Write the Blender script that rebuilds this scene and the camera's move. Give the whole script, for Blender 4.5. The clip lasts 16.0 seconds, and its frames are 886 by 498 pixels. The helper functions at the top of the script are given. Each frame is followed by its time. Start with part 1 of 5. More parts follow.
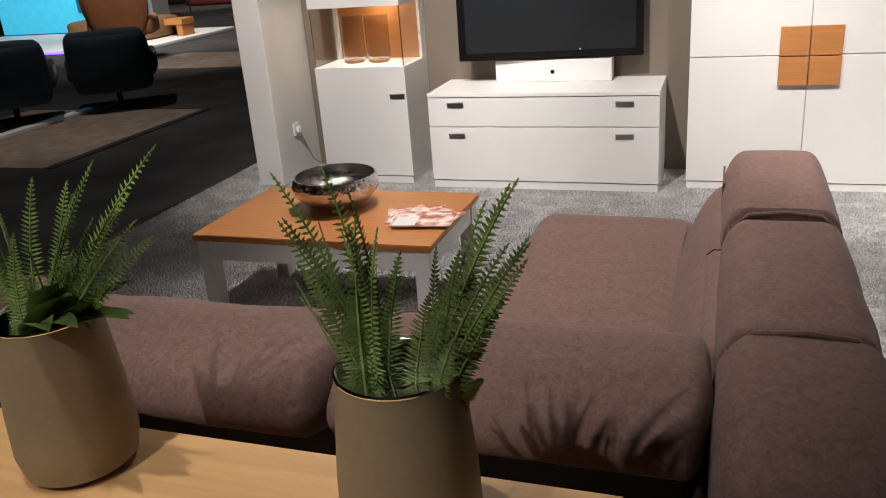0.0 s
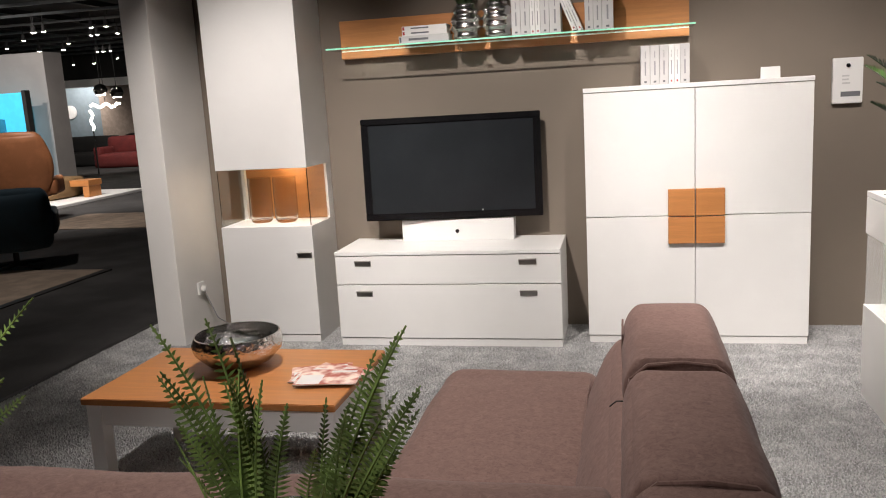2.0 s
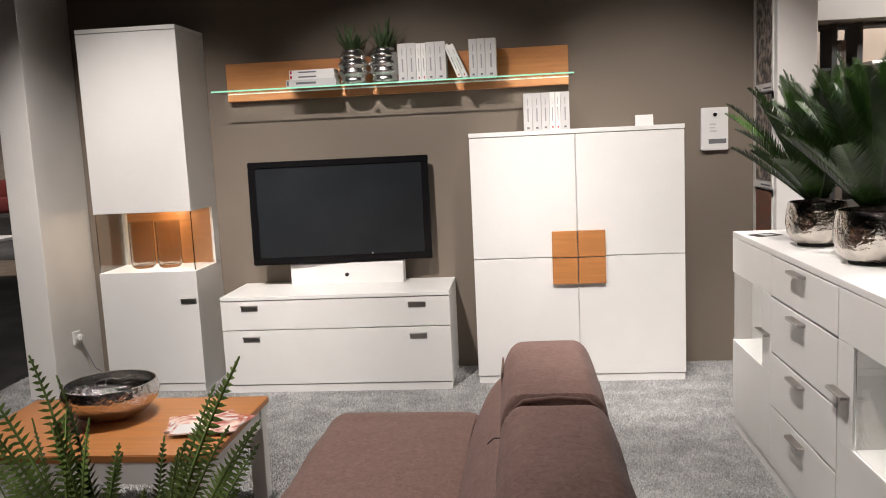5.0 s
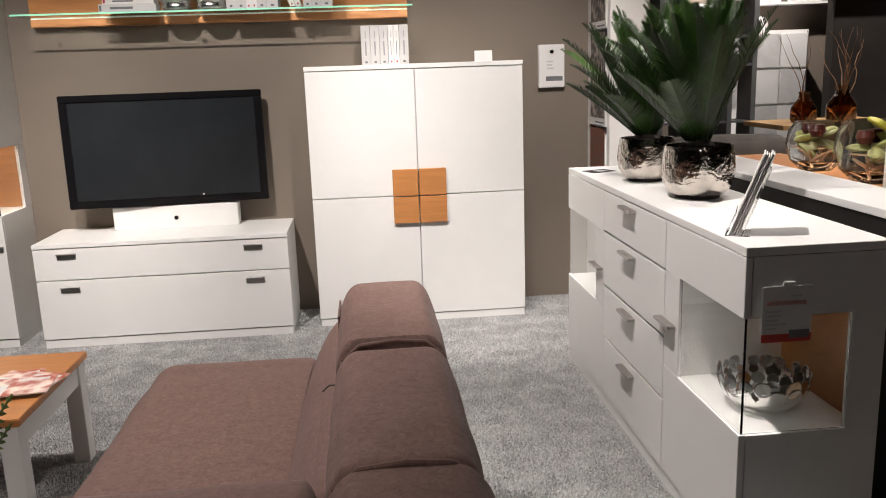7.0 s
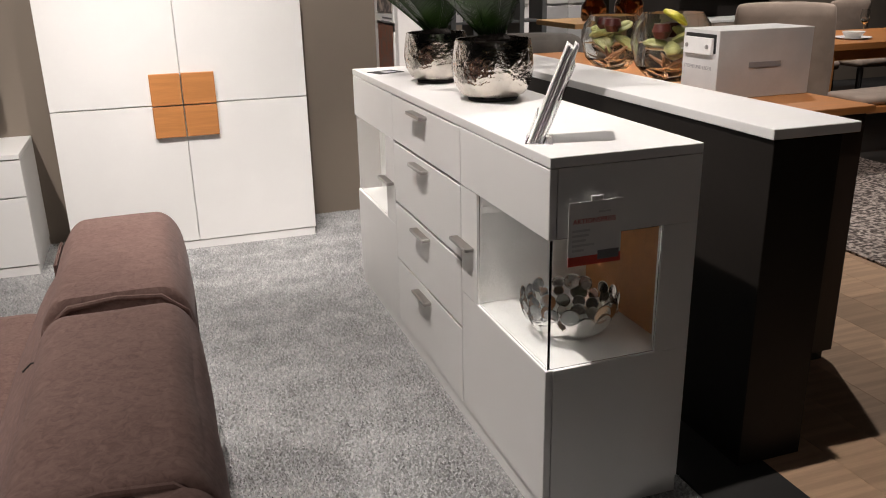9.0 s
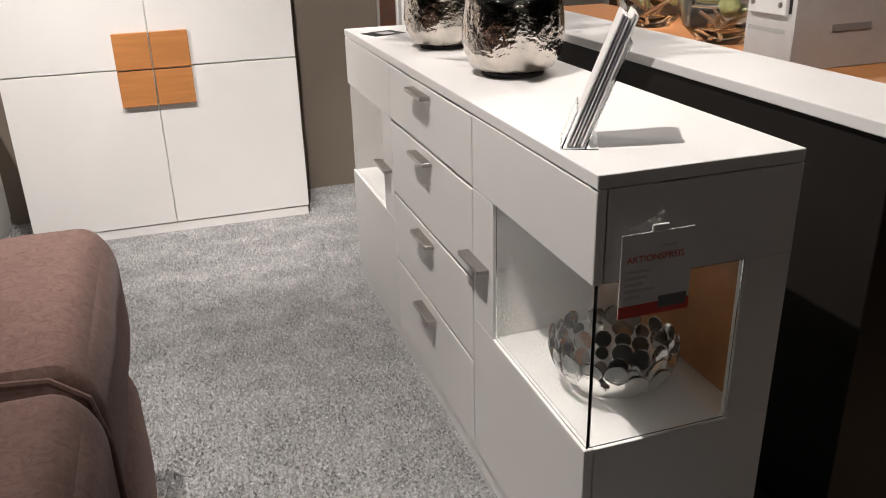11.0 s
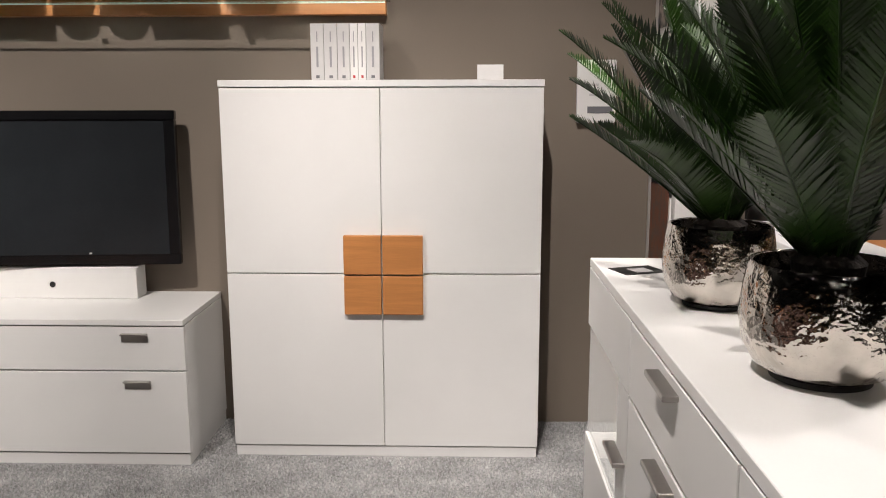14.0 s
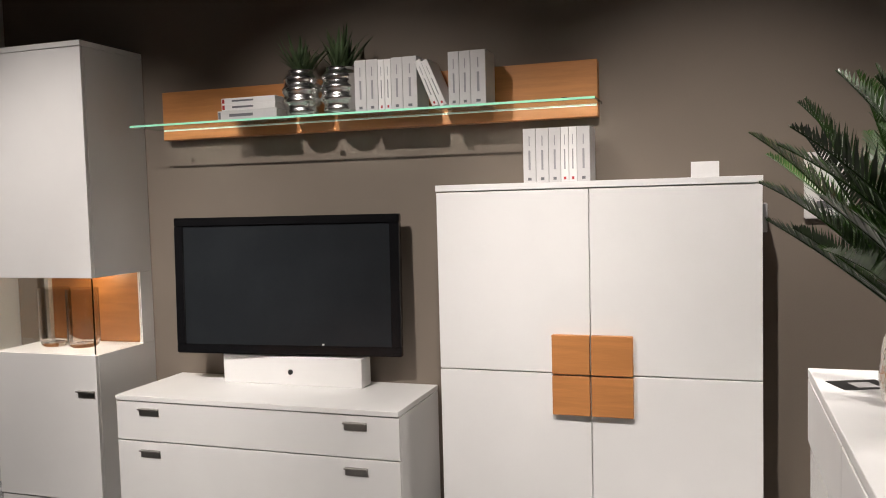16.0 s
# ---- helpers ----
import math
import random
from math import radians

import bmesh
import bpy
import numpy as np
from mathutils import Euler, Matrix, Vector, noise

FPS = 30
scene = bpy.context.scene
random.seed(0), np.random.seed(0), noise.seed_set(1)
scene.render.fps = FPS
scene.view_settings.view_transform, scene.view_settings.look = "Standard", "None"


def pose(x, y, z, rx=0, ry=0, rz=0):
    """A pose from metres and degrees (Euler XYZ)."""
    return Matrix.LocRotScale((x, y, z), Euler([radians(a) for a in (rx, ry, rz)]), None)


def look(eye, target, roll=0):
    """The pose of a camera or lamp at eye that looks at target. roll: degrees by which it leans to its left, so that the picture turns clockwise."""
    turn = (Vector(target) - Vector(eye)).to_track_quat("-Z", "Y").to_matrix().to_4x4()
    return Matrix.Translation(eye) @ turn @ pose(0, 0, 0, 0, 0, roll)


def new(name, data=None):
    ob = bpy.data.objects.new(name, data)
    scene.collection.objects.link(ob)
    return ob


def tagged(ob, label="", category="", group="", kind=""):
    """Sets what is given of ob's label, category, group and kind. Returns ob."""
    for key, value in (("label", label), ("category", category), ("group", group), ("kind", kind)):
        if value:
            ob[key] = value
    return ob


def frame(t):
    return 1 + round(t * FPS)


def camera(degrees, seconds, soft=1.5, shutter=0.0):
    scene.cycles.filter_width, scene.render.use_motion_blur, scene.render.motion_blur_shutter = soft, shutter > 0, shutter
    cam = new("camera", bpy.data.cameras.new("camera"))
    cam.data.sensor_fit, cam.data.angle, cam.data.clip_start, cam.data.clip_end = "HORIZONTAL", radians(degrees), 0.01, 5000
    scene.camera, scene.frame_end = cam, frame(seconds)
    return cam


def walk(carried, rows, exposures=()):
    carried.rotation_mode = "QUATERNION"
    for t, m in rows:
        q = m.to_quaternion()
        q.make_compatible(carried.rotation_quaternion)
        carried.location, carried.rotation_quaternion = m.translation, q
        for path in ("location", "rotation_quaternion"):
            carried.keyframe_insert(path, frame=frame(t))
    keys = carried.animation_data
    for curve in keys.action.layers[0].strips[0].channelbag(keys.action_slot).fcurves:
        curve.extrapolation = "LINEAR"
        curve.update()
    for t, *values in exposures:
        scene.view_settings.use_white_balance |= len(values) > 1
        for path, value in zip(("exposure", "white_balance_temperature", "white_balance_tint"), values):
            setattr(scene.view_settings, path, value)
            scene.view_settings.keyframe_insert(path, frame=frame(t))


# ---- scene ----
cam = camera(56.9, 16.0, 1.0)
PATH = [
    (0, (1.291, 2.089, 1.464), (0.653, 3.843, 0.745), -4.5),
    (0.5, (1.304, 2.108, 1.461), (0.771, 3.907, 0.787), -4.2),
    (1, (1.331, 2.103, 1.461), (0.837, 3.945, 0.89), -3.9),
    (1.5, (1.323, 2.104, 1.449), (0.86, 3.984, 0.981), -3.6),
    (2, (1.312, 2.1, 1.45), (0.876, 4.012, 1.09), -3.3),
    (2.5, (1.318, 2.094, 1.455), (0.907, 4.022, 1.145), -3.1),
    (3, (1.326, 2.092, 1.445), (0.948, 4.033, 1.173), -3.0),
    (3.5, (1.332, 2.088, 1.439), (0.999, 4.043, 1.193), -2.8),
    (6, (1.395, 2.117, 1.425), (1.338, 4.096, 1.144), -2.7),
    (6.5, (1.398, 2.136, 1.42), (1.44, 4.111, 1.109), -2.5),
    (7, (1.407, 2.213, 1.407), (1.58, 4.16, 0.985), -2.0),
    (7.5, (1.418, 2.314, 1.389), (1.751, 4.216, 0.865), -1.4),
    (8, (1.431, 2.394, 1.376), (1.971, 4.229, 0.79), -0.4),
    (8.5, (1.48, 2.472, 1.354), (2.09, 4.271, 0.728), -0.6),
    (9, (1.572, 2.604, 1.338), (2.185, 4.393, 0.687), -1.2),
    (11.5, (1.8, 3.227, 1.333), (2.365, 4.979, 0.552), -1.4),
    (12, (1.867, 3.358, 1.342), (2.353, 5.174, 0.659), -0.3),
    (12.5, (1.925, 3.431, 1.328), (2.203, 5.346, 0.821), -0.5),
    (13, (1.961, 3.567, 1.35), (2.103, 5.522, 0.953), 0.4),
    (13.5, (1.987, 3.676, 1.359), (2.077, 5.638, 0.981), 0.7),
    (14, (2.007, 3.736, 1.369), (1.949, 5.705, 1.022), -0.1),
    (14.5, (2.032, 3.76, 1.38), (1.774, 5.719, 1.074), -0.7),
    (15, (2.065, 3.748, 1.396), (1.597, 5.679, 1.161), -1.2),
    (15.5, (2.124, 3.749, 1.394), (1.519, 5.648, 1.235), -1.6),
    (16, (2.131, 3.732, 1.402), (1.498, 5.626, 1.283), -1.5),
]
walk(cam, [(t, look(eye, target, roll)) for t, eye, target, roll in PATH], [(0.0, 0.08), (9.0, 0.04), (11.5, -0.12), (13.0, -0.29), (16.0, -0.22)])

# ---- light ----
world = bpy.data.worlds.new("world")
scene.world = world
world.use_nodes = True
world.node_tree.nodes["Background"].inputs[0].default_value = (1.0, 0.9, 0.78, 1)
world.node_tree.nodes["Background"].inputs[1].default_value = 0.024


def spot(eye, target, watts, degrees=80, blend=0.6, radius=0.04, colour=(1.0, 0.918, 0.872)):
    data = bpy.data.lights.new("spot_lamp", "SPOT")
    data.energy, data.spot_size, data.spot_blend, data.shadow_soft_size, data.color = watts, radians(degrees), blend, radius, colour
    ob = new("spot_lamp", data)
    ob.matrix_world = look(eye, target)
    return ob


spot((-0.48, 4.6, 3.3), (-0.8, 7.1, 0.34), 415, 53, 0.95, 0.02)
spot((0.3, 4.65, 3.3), (0.8, 7.1, 0.46), 425, 57, 1.0, 0.02)
spot((1.88, 4.7, 3.3), (2.2, 7.1, 0.58), 375, 52, 0.9, 0.02)
spot((1.42, 4.25, 3.3), (2.6, 5.05, 0.72), 325, 62, 0.6, 0.02)
spot((3.25, 4.95, 3.3), (2.5, 5.1, 0.94), 80, 40, 0.6, 0.015)
spot((0.2, 5.2, 3.3), (0.40, 4.5, 0.2), 295, 66, 0.7, 0.03)
spot((1.5, 5.4, 3.3), (1.6, 5.1, 0.0), 56, 90, 0.8, 0.03)
spot((0.6, 2.45, 3.3), (0.5, 2.6, 0.7), 105, 38, 0.6, 0.02)
spot((0.1, 0.9, 3.3), (0.5, 3.05, 0.85), 185, 38, 0.7, 0.02)
# Weak fill added to lift the sideboard's end; no fixture stands here.
spot((2.3, 1.9, 3.3), (2.65, 4.3, 0.4), 15, 44, 0.8, 0.03)
spot((4.6, 6.4, 3.4), (4.3, 6.1, 0.6), 190, 120, 0.8)
spot((5.0, 5.0, 3.4), (5.2, 6.2, 0.4), 150, 80, 0.8)
spot((6.6, 8.4, 3.4), (6.4, 9.6, 1.0), 330, 130, 0.8)
spot((4.4, 8.6, 3.5), (4.6, 10.1, 1.0), 70, 90, 0.8)
spot((5.4, 10.75, 3.5), (5.6, 11.8, 1.0), 420, 120, 0.8)
spot((-4.2, 7.9, 3.6), (-4.9, 9.0, 0.3), 130, 90, 0.8)
spot((-2.8, 6.2, 3.6), (-2.9, 6.0, 0.0), 80, 100, 0.8)
spot((-6.0, 10.8, 3.6), (-6.6, 12.6, 0.5), 330, 70, 0.8)
spot((-7.6, 13.0, 3.6), (-9.0, 15.5, 0.4), 900, 110, 0.8)
spot((-11.0, 14.8, 3.6), (-12.4, 17.8, 1.6), 300, 110, 0.8)
spot((-12.6, 22.0, 3.6), (-13.8, 24.3, 0.4), 380, 110, 0.8)
spot((-19.0, 29.8, 3.0), (-19.6, 31.0, 1.4), 260, 130, 0.8)

# ---- materials ----


def mat(name, colour, rough=0.5, metal=0.0, vary=0.08, scale=6.0, fine=120.0, bump=0.0, dist=0.002, sheen=0.0, coat=0.0, stretch=(1, 1, 1), spread=0.0, second=None, mixlo=0.42, mixhi=0.62, spec=0.5, rvary=0.08):
    m = bpy.data.materials.new(name)
    m.use_nodes = True
    nt = m.node_tree
    b = nt.nodes["Principled BSDF"]
    nn, ln = nt.nodes.new, nt.links.new
    tc = nn("ShaderNodeTexCoord")
    mp = nn("ShaderNodeMapping")
    mp.inputs["Scale"].default_value = stretch
    ln(tc.outputs["Object"], mp.inputs["Vector"])
    big, small = nn("ShaderNodeTexNoise"), nn("ShaderNodeTexNoise")
    for n, s, d in ((big, scale, 4), (small, fine, 3)):
        n.inputs["Scale"].default_value, n.inputs["Detail"].default_value = s, d
        ln(mp.outputs[0], n.inputs["Vector"])
    c = Vector(colour[:3])
    other = Vector(second) if second else c
    r1 = nn("ShaderNodeMix")
    r1.data_type = "RGBA"
    r1.inputs["A"].default_value = (*(c * (1 - vary)), 1)
    r1.inputs["B"].default_value = (*(other * (1 + vary)), 1)
    mr = nn("ShaderNodeMapRange")
    mr.inputs["From Min"].default_value, mr.inputs["From Max"].default_value = mixlo, mixhi
    ln((small if second else big).outputs["Fac"], mr.inputs["Value"])
    ln(mr.outputs[0], r1.inputs["Factor"])
    hsv = nn("ShaderNodeHueSaturation")
    ln(r1.outputs["Result"], hsv.inputs["Color"])
    add = nn("ShaderNodeMath")
    add.operation = "MULTIPLY_ADD"
    add.inputs[1].default_value, add.inputs[2].default_value = 2 * vary, 1 - vary
    ln((big if second else small).outputs["Fac"], add.inputs[0])
    val = add
    if spread:
        info, mul = nn("ShaderNodeObjectInfo"), nn("ShaderNodeMath")
        mul.operation = "MULTIPLY_ADD"
        mul.inputs[1].default_value, mul.inputs[2].default_value = 2 * spread, 1 - spread
        ln(info.outputs["Random"], mul.inputs[0])
        both = nn("ShaderNodeMath")
        both.operation = "MULTIPLY"
        ln(add.outputs[0], both.inputs[0])
        ln(mul.outputs[0], both.inputs[1])
        val = both
    ln(val.outputs[0], hsv.inputs["Value"])
    ln(hsv.outputs[0], b.inputs["Base Color"])
    rr = nn("ShaderNodeMapRange")
    rr.inputs["To Min"].default_value, rr.inputs["To Max"].default_value = max(0.02, rough - rvary), min(1, rough + rvary)
    ln(big.outputs["Fac"], rr.inputs["Value"])
    ln(rr.outputs[0], b.inputs["Roughness"])
    b.inputs["Metallic"].default_value = metal
    b.inputs["Specular IOR Level"].default_value = spec
    b.inputs["Sheen Weight"].default_value = sheen
    b.inputs["Sheen Roughness"].default_value = 0.4
    b.inputs["Coat Weight"].default_value = coat
    b.inputs["Coat Roughness"].default_value = 0.1
    if bump:
        bp = nn("ShaderNodeBump")
        bp.inputs["Strength"].default_value, bp.inputs["Distance"].default_value = bump, dist
        ln(small.outputs["Fac"], bp.inputs["Height"])
        ln(bp.outputs[0], b.inputs["Normal"])
    return m


def glow(name, colour, strength):
    m = mat(name, colour, 0.5)
    b = m.node_tree.nodes["Principled BSDF"]
    b.inputs["Emission Color"].default_value = (*colour, 1)
    b.inputs["Emission Strength"].default_value = strength
    return m


def clear(name, colour=(1, 1, 1), rough=0.0, ior=1.45):
    m = bpy.data.materials.new(name)
    m.use_nodes = True
    b = m.node_tree.nodes["Principled BSDF"]
    b.inputs["Base Color"].default_value = (*colour, 1)
    b.inputs["Roughness"].default_value, b.inputs["IOR"].default_value, b.inputs["Transmission Weight"].default_value = rough, ior, 1
    return m


WHITE = mat("white_lacquer", (0.80, 0.79, 0.77), 0.42, vary=0.015, scale=3, fine=300, bump=0.03, dist=0.0005)
WHITE_WALL = mat("white_paint", (0.76, 0.74, 0.71), 0.75, vary=0.03, scale=2, fine=150, bump=0.12, dist=0.001)
TAUPE = mat("taupe_paint", (0.198, 0.164, 0.130), 0.85, vary=0.04, scale=1.5, fine=180, bump=0.15, dist=0.001)
ALDER = mat("alder_wood", (0.50, 0.208, 0.066), 0.42, vary=0.07, scale=5, fine=40, bump=0.04, dist=0.0005, stretch=(0.6, 8, 8))
OAK = mat("oak_wood", (0.58, 0.35, 0.155), 0.45, vary=0.07, scale=4, fine=40, bump=0.05, dist=0.0006, stretch=(0.5, 9, 9))
FLOORWOOD = mat("floor_oak", (0.42, 0.28, 0.18), 0.5, vary=0.12, scale=4, fine=50, bump=0.06, dist=0.0008, stretch=(0.5, 9, 9), spread=0.18)
BROWN = mat("brown_microfibre", (0.132, 0.079, 0.066), 0.9, vary=0.06, scale=11, fine=55, bump=0.25, dist=0.002, sheen=0.08, spec=0.2, second=(0.235, 0.150, 0.130), mixlo=0.30, mixhi=0.78)
for nd in BROWN.node_tree.nodes:
    if nd.type == "TEX_NOISE":
        nd.inputs["Detail"].default_value, nd.inputs["Roughness"].default_value, nd.inputs["Distortion"].default_value = 9, 0.72, 1.2
CARPET = mat("grey_carpet", (0.115, 0.115, 0.115), 0.95, vary=0.14, scale=5, fine=95, bump=0.9, dist=0.006, second=(0.54, 0.545, 0.54), mixlo=0.36, mixhi=0.64, spec=0.1)
for nd in CARPET.node_tree.nodes:
    if nd.type == "TEX_NOISE" and nd.inputs["Scale"].default_value > 50:
        nd.inputs["Detail"].default_value, nd.inputs["Roughness"].default_value = 7, 0.85
TUFT = mat("carpet_yarn", (0.42, 0.42, 0.415), 0.95, vary=0.17, scale=7, fine=300, spec=0.05)
tn = TUFT.node_tree
geo, ramp, mulc = tn.nodes.new("ShaderNodeNewGeometry"), tn.nodes.new("ShaderNodeMapRange"), tn.nodes.new("ShaderNodeMix")
ramp.inputs["To Min"].default_value, ramp.inputs["To Max"].default_value = 0.72, 1.22
mulc.data_type, mulc.blend_type = "RGBA", "MULTIPLY"
mulc.inputs["Factor"].default_value = 1.0
tn.links.new(geo.outputs["Random Per Island"], ramp.inputs["Value"])
tn.links.new(tn.nodes["Principled BSDF"].inputs["Base Color"].links[0].from_socket, mulc.inputs["A"])
tn.links.new(ramp.outputs[0], mulc.inputs["B"])
tn.links.new(mulc.outputs["Result"], tn.nodes["Principled BSDF"].inputs["Base Color"])
DARKFLOOR = mat("anthracite_carpet", (0.05, 0.048, 0.047), 0.9, vary=0.2, scale=2, fine=200, bump=0.3, dist=0.003, spec=0.2)
BLACK = mat("black_gloss", (0.008, 0.008, 0.009), 0.16, vary=0.1, scale=3)
BLACKMATT = mat("black_matt", (0.02, 0.019, 0.018), 0.6, vary=0.15, scale=4, fine=90, bump=0.1)
SCREEN = mat("dark_screen", (0.020, 0.023, 0.026), 0.22, vary=0.08, scale=3, rvary=0.03)
STEEL = mat("brushed_steel", (0.42, 0.40, 0.38), 0.34, 1.0, vary=0.05, scale=8, fine=300)
CHROME = mat("polished_chrome", (0.75, 0.74, 0.72), 0.07, 1.0, vary=0.05, scale=9, rvary=0.04)
HAMMERED = mat("hammered_silver", (0.58, 0.54, 0.49), 0.14, 1.0, vary=0.12, scale=14, fine=26, bump=0.9, dist=0.012, rvary=0.06)
DIMPLED = mat("dimpled_chrome", (0.66, 0.64, 0.62), 0.15, 1.0, vary=0.06, scale=10, fine=48, bump=1.0, dist=0.010, rvary=0.03)
DARKSHELF = mat("dark_grey_shelf", (0.10, 0.105, 0.105), 0.5, vary=0.08, scale=5)
SILVER = mat("satin_silver_glass", (0.86, 0.85, 0.83), 0.24, 1.0, vary=0.05, scale=12)
GLASS = clear("clear_glass", (0.95, 0.97, 0.96))
SMOKE = clear("smoky_glass", (0.80, 0.77, 0.74), 0.02, 1.3)
AMBER = clear("amber_glass", (0.34, 0.15, 0.06))
GREENGLASS = clear("green_edge_glass", (0.80, 0.96, 0.88))
ACRYL = clear("acrylic", (0.97, 0.98, 0.98), 0.02, 1.3)
FROST = mat("sand_frosted_glass", (0.32, 0.25, 0.155), 0.5, vary=0.1, scale=6, fine=140, bump=0.05, spec=0.3)
FROST.node_tree.nodes["Principled BSDF"].inputs["Transmission Weight"].default_value = 0.25
FERN = mat("fern_green", (0.125, 0.19, 0.05), 0.45, vary=0.4, scale=12, fine=90, spread=0.2)
PALM = mat("palm_green", (0.020, 0.050, 0.007), 0.33, spec=0.40, vary=0.35, scale=9, fine=90, spread=0.25)
AGAVE = mat("agave_green", (0.13, 0.20, 0.09), 0.5, vary=0.25, scale=12, spread=0.2)
SOIL = mat("dark_soil", (0.02, 0.015, 0.012), 0.95, vary=0.3, scale=30, bump=0.6, dist=0.006)
PAPER = mat("white_paper", (0.78, 0.77, 0.75), 0.7, vary=0.03, scale=8)
GREYPAPER = mat("pale_grey_paper", (0.60, 0.59, 0.58), 0.7, vary=0.04, scale=8)
INK = mat("grey_ink", (0.16, 0.16, 0.17), 0.7)
SOFTINK = mat("soft_grey_ink", (0.30, 0.30, 0.31), 0.7)
RED = mat("red_print", (0.60, 0.07, 0.05), 0.6, vary=0.1)
REDBOOK = mat("red_binding", (0.45, 0.04, 0.04), 0.6)
DARKPHOTO = mat("dark_photo_print", (0.05, 0.05, 0.055), 0.4, vary=0.3, scale=14, second=(0.35, 0.30, 0.26), fine=22)
WARMPHOTO = mat("warm_photo_print", (0.30, 0.09, 0.04), 0.4, vary=0.3, scale=14, second=(0.10, 0.06, 0.05), fine=20)
MAGPHOTO = mat("red_cover_print", (0.55, 0.10, 0.06), 0.35, vary=0.2, scale=14, second=(0.75, 0.62, 0.55), fine=16)
DARKBROWN = mat("dark_brown_panel", (0.018, 0.015, 0.013), 0.5, vary=0.12, scale=3, fine=60, bump=0.04, spec=0.22)
GREYFABRIC = mat("grey_brown_fabric", (0.13, 0.115, 0.10), 0.9, vary=0.12, scale=8, fine=240, bump=0.2, sheen=0.3)
BEIGEFABRIC = mat("beige_fabric", (0.34, 0.27, 0.22), 0.9, vary=0.1, scale=8, fine=240, bump=0.2, sheen=0.2)
TEAL = mat("dark_teal_fabric", (0.010, 0.030, 0.046), 0.85, vary=0.15, scale=6, fine=220, bump=0.2, sheen=0.2)
TAN = mat("tan_leather", (0.42, 0.17, 0.075), 0.45, vary=0.12, scale=5, fine=120, bump=0.1)
REDFABRIC = mat("red_fabric", (0.15, 0.022, 0.02), 0.85, vary=0.12, scale=5)
RUG = mat("beige_rug", (0.26, 0.20, 0.15), 0.95, vary=0.15, scale=5, fine=90, bump=0.6, dist=0.008)
SHAGGY = mat("shaggy_rug", (0.09, 0.07, 0.06), 0.95, vary=0.25, scale=6, fine=45, bump=1.0, dist=0.02, second=(0.42, 0.36, 0.32))
CEIL = mat("black_ceiling", (0.018, 0.017, 0.016), 0.8, vary=0.15, scale=2)
CONCRETE = mat("grey_render", (0.30, 0.28, 0.265), 0.8, vary=0.05, scale=2, bump=0.1)
GREYSHELF = mat("grey_metal_shelf", (0.36, 0.38, 0.38), 0.45, vary=0.06, scale=3)
GREEN = mat("pale_green_slices", (0.30, 0.30, 0.11), 0.45, vary=0.2, scale=12)
DARKWOOD = mat("dark_brown_wood", (0.026, 0.016, 0.012), 0.5, vary=0.1, scale=4, fine=50, stretch=(8, 8, 0.6))
DARKRED = mat("dark_red_apple", (0.07, 0.012, 0.010), 0.3, vary=0.2, scale=8)
YELLOW = mat("lemon_yellow", (0.62, 0.55, 0.05), 0.5, vary=0.15, scale=20)
DRIFT = mat("driftwood", (0.30, 0.17, 0.09), 0.8, vary=0.25, scale=14, bump=0.3)
LED = glow("led_strip", (0.75, 1.0, 0.86), 0.25)
EDGE = glow("lit_glass_edge", (0.25, 0.60, 0.42), 0.55)
LAMP = glow("lamp_bulb", (1.0, 0.90, 0.75), 14.0)
CYAN = glow("blue_video_wall", (0.05, 0.42, 0.62), 0.9)
VIOLET = glow("violet_led", (0.22, 0.12, 1.0), 2.5)

# ---- building helpers ----
ORG = {}


def thing(name, loc, label, category, group="", kind=""):
    ob = new(name)
    ob.location = loc
    ob.empty_display_size = 0.1
    ORG[ob] = Vector(loc)
    return tagged(ob, label, category, group, kind)


def link(name, bm, material, smooth=False):
    me = bpy.data.meshes.new(name)
    if smooth:
        for e in bm.edges:
            if len(e.link_faces) == 2 and e.calc_face_angle() > 0.65:
                e.smooth = False
    bm.to_mesh(me)
    bm.free()
    me.materials.append(material)
    if smooth:
        for p in me.polygons:
            p.use_smooth = True
    return new(name, me)


def part(name, bm, material, parent, label="", local=False, smooth=False, kind=""):
    """One mesh under a thing or a part; the bmesh is in world metres unless local."""
    o = ORG[parent]
    if not local:
        bmesh.ops.translate(bm, verts=bm.verts, vec=-o)
    ob = link(name, bm, material, smooth)
    ob.parent = parent
    ORG[ob] = o
    return tagged(ob, label, kind=kind)


def solid(name, bm, material, label, category="", kind="structure", smooth=False, group=""):
    ob = link(name, bm, material, smooth)
    ORG[ob] = Vector((0, 0, 0))
    return tagged(ob, label, category, group, kind)


def box(x0, y0, z0, x1, y1, z1, bev=0.002, seg=1, bm=None):
    b = bmesh.new()
    bmesh.ops.create_cube(b, size=1)
    for v in b.verts:
        v.co = Vector(((x0 + x1) / 2 + v.co.x * (x1 - x0), (y0 + y1) / 2 + v.co.y * (y1 - y0), (z0 + z1) / 2 + v.co.z * (z1 - z0)))
    if bev:
        bmesh.ops.bevel(b, geom=b.edges[:], offset=bev, segments=seg, affect="EDGES", clamp_overlap=True)
    if bm is None:
        return b
    return join(bm, b)


def join(bm, other, m=None):
    if m is not None:
        bmesh.ops.transform(other, matrix=m, verts=other.verts)
    me = bpy.data.meshes.new("tmp")
    other.to_mesh(me)
    other.free()
    bm.from_mesh(me)
    bpy.data.meshes.remove(me)
    return bm


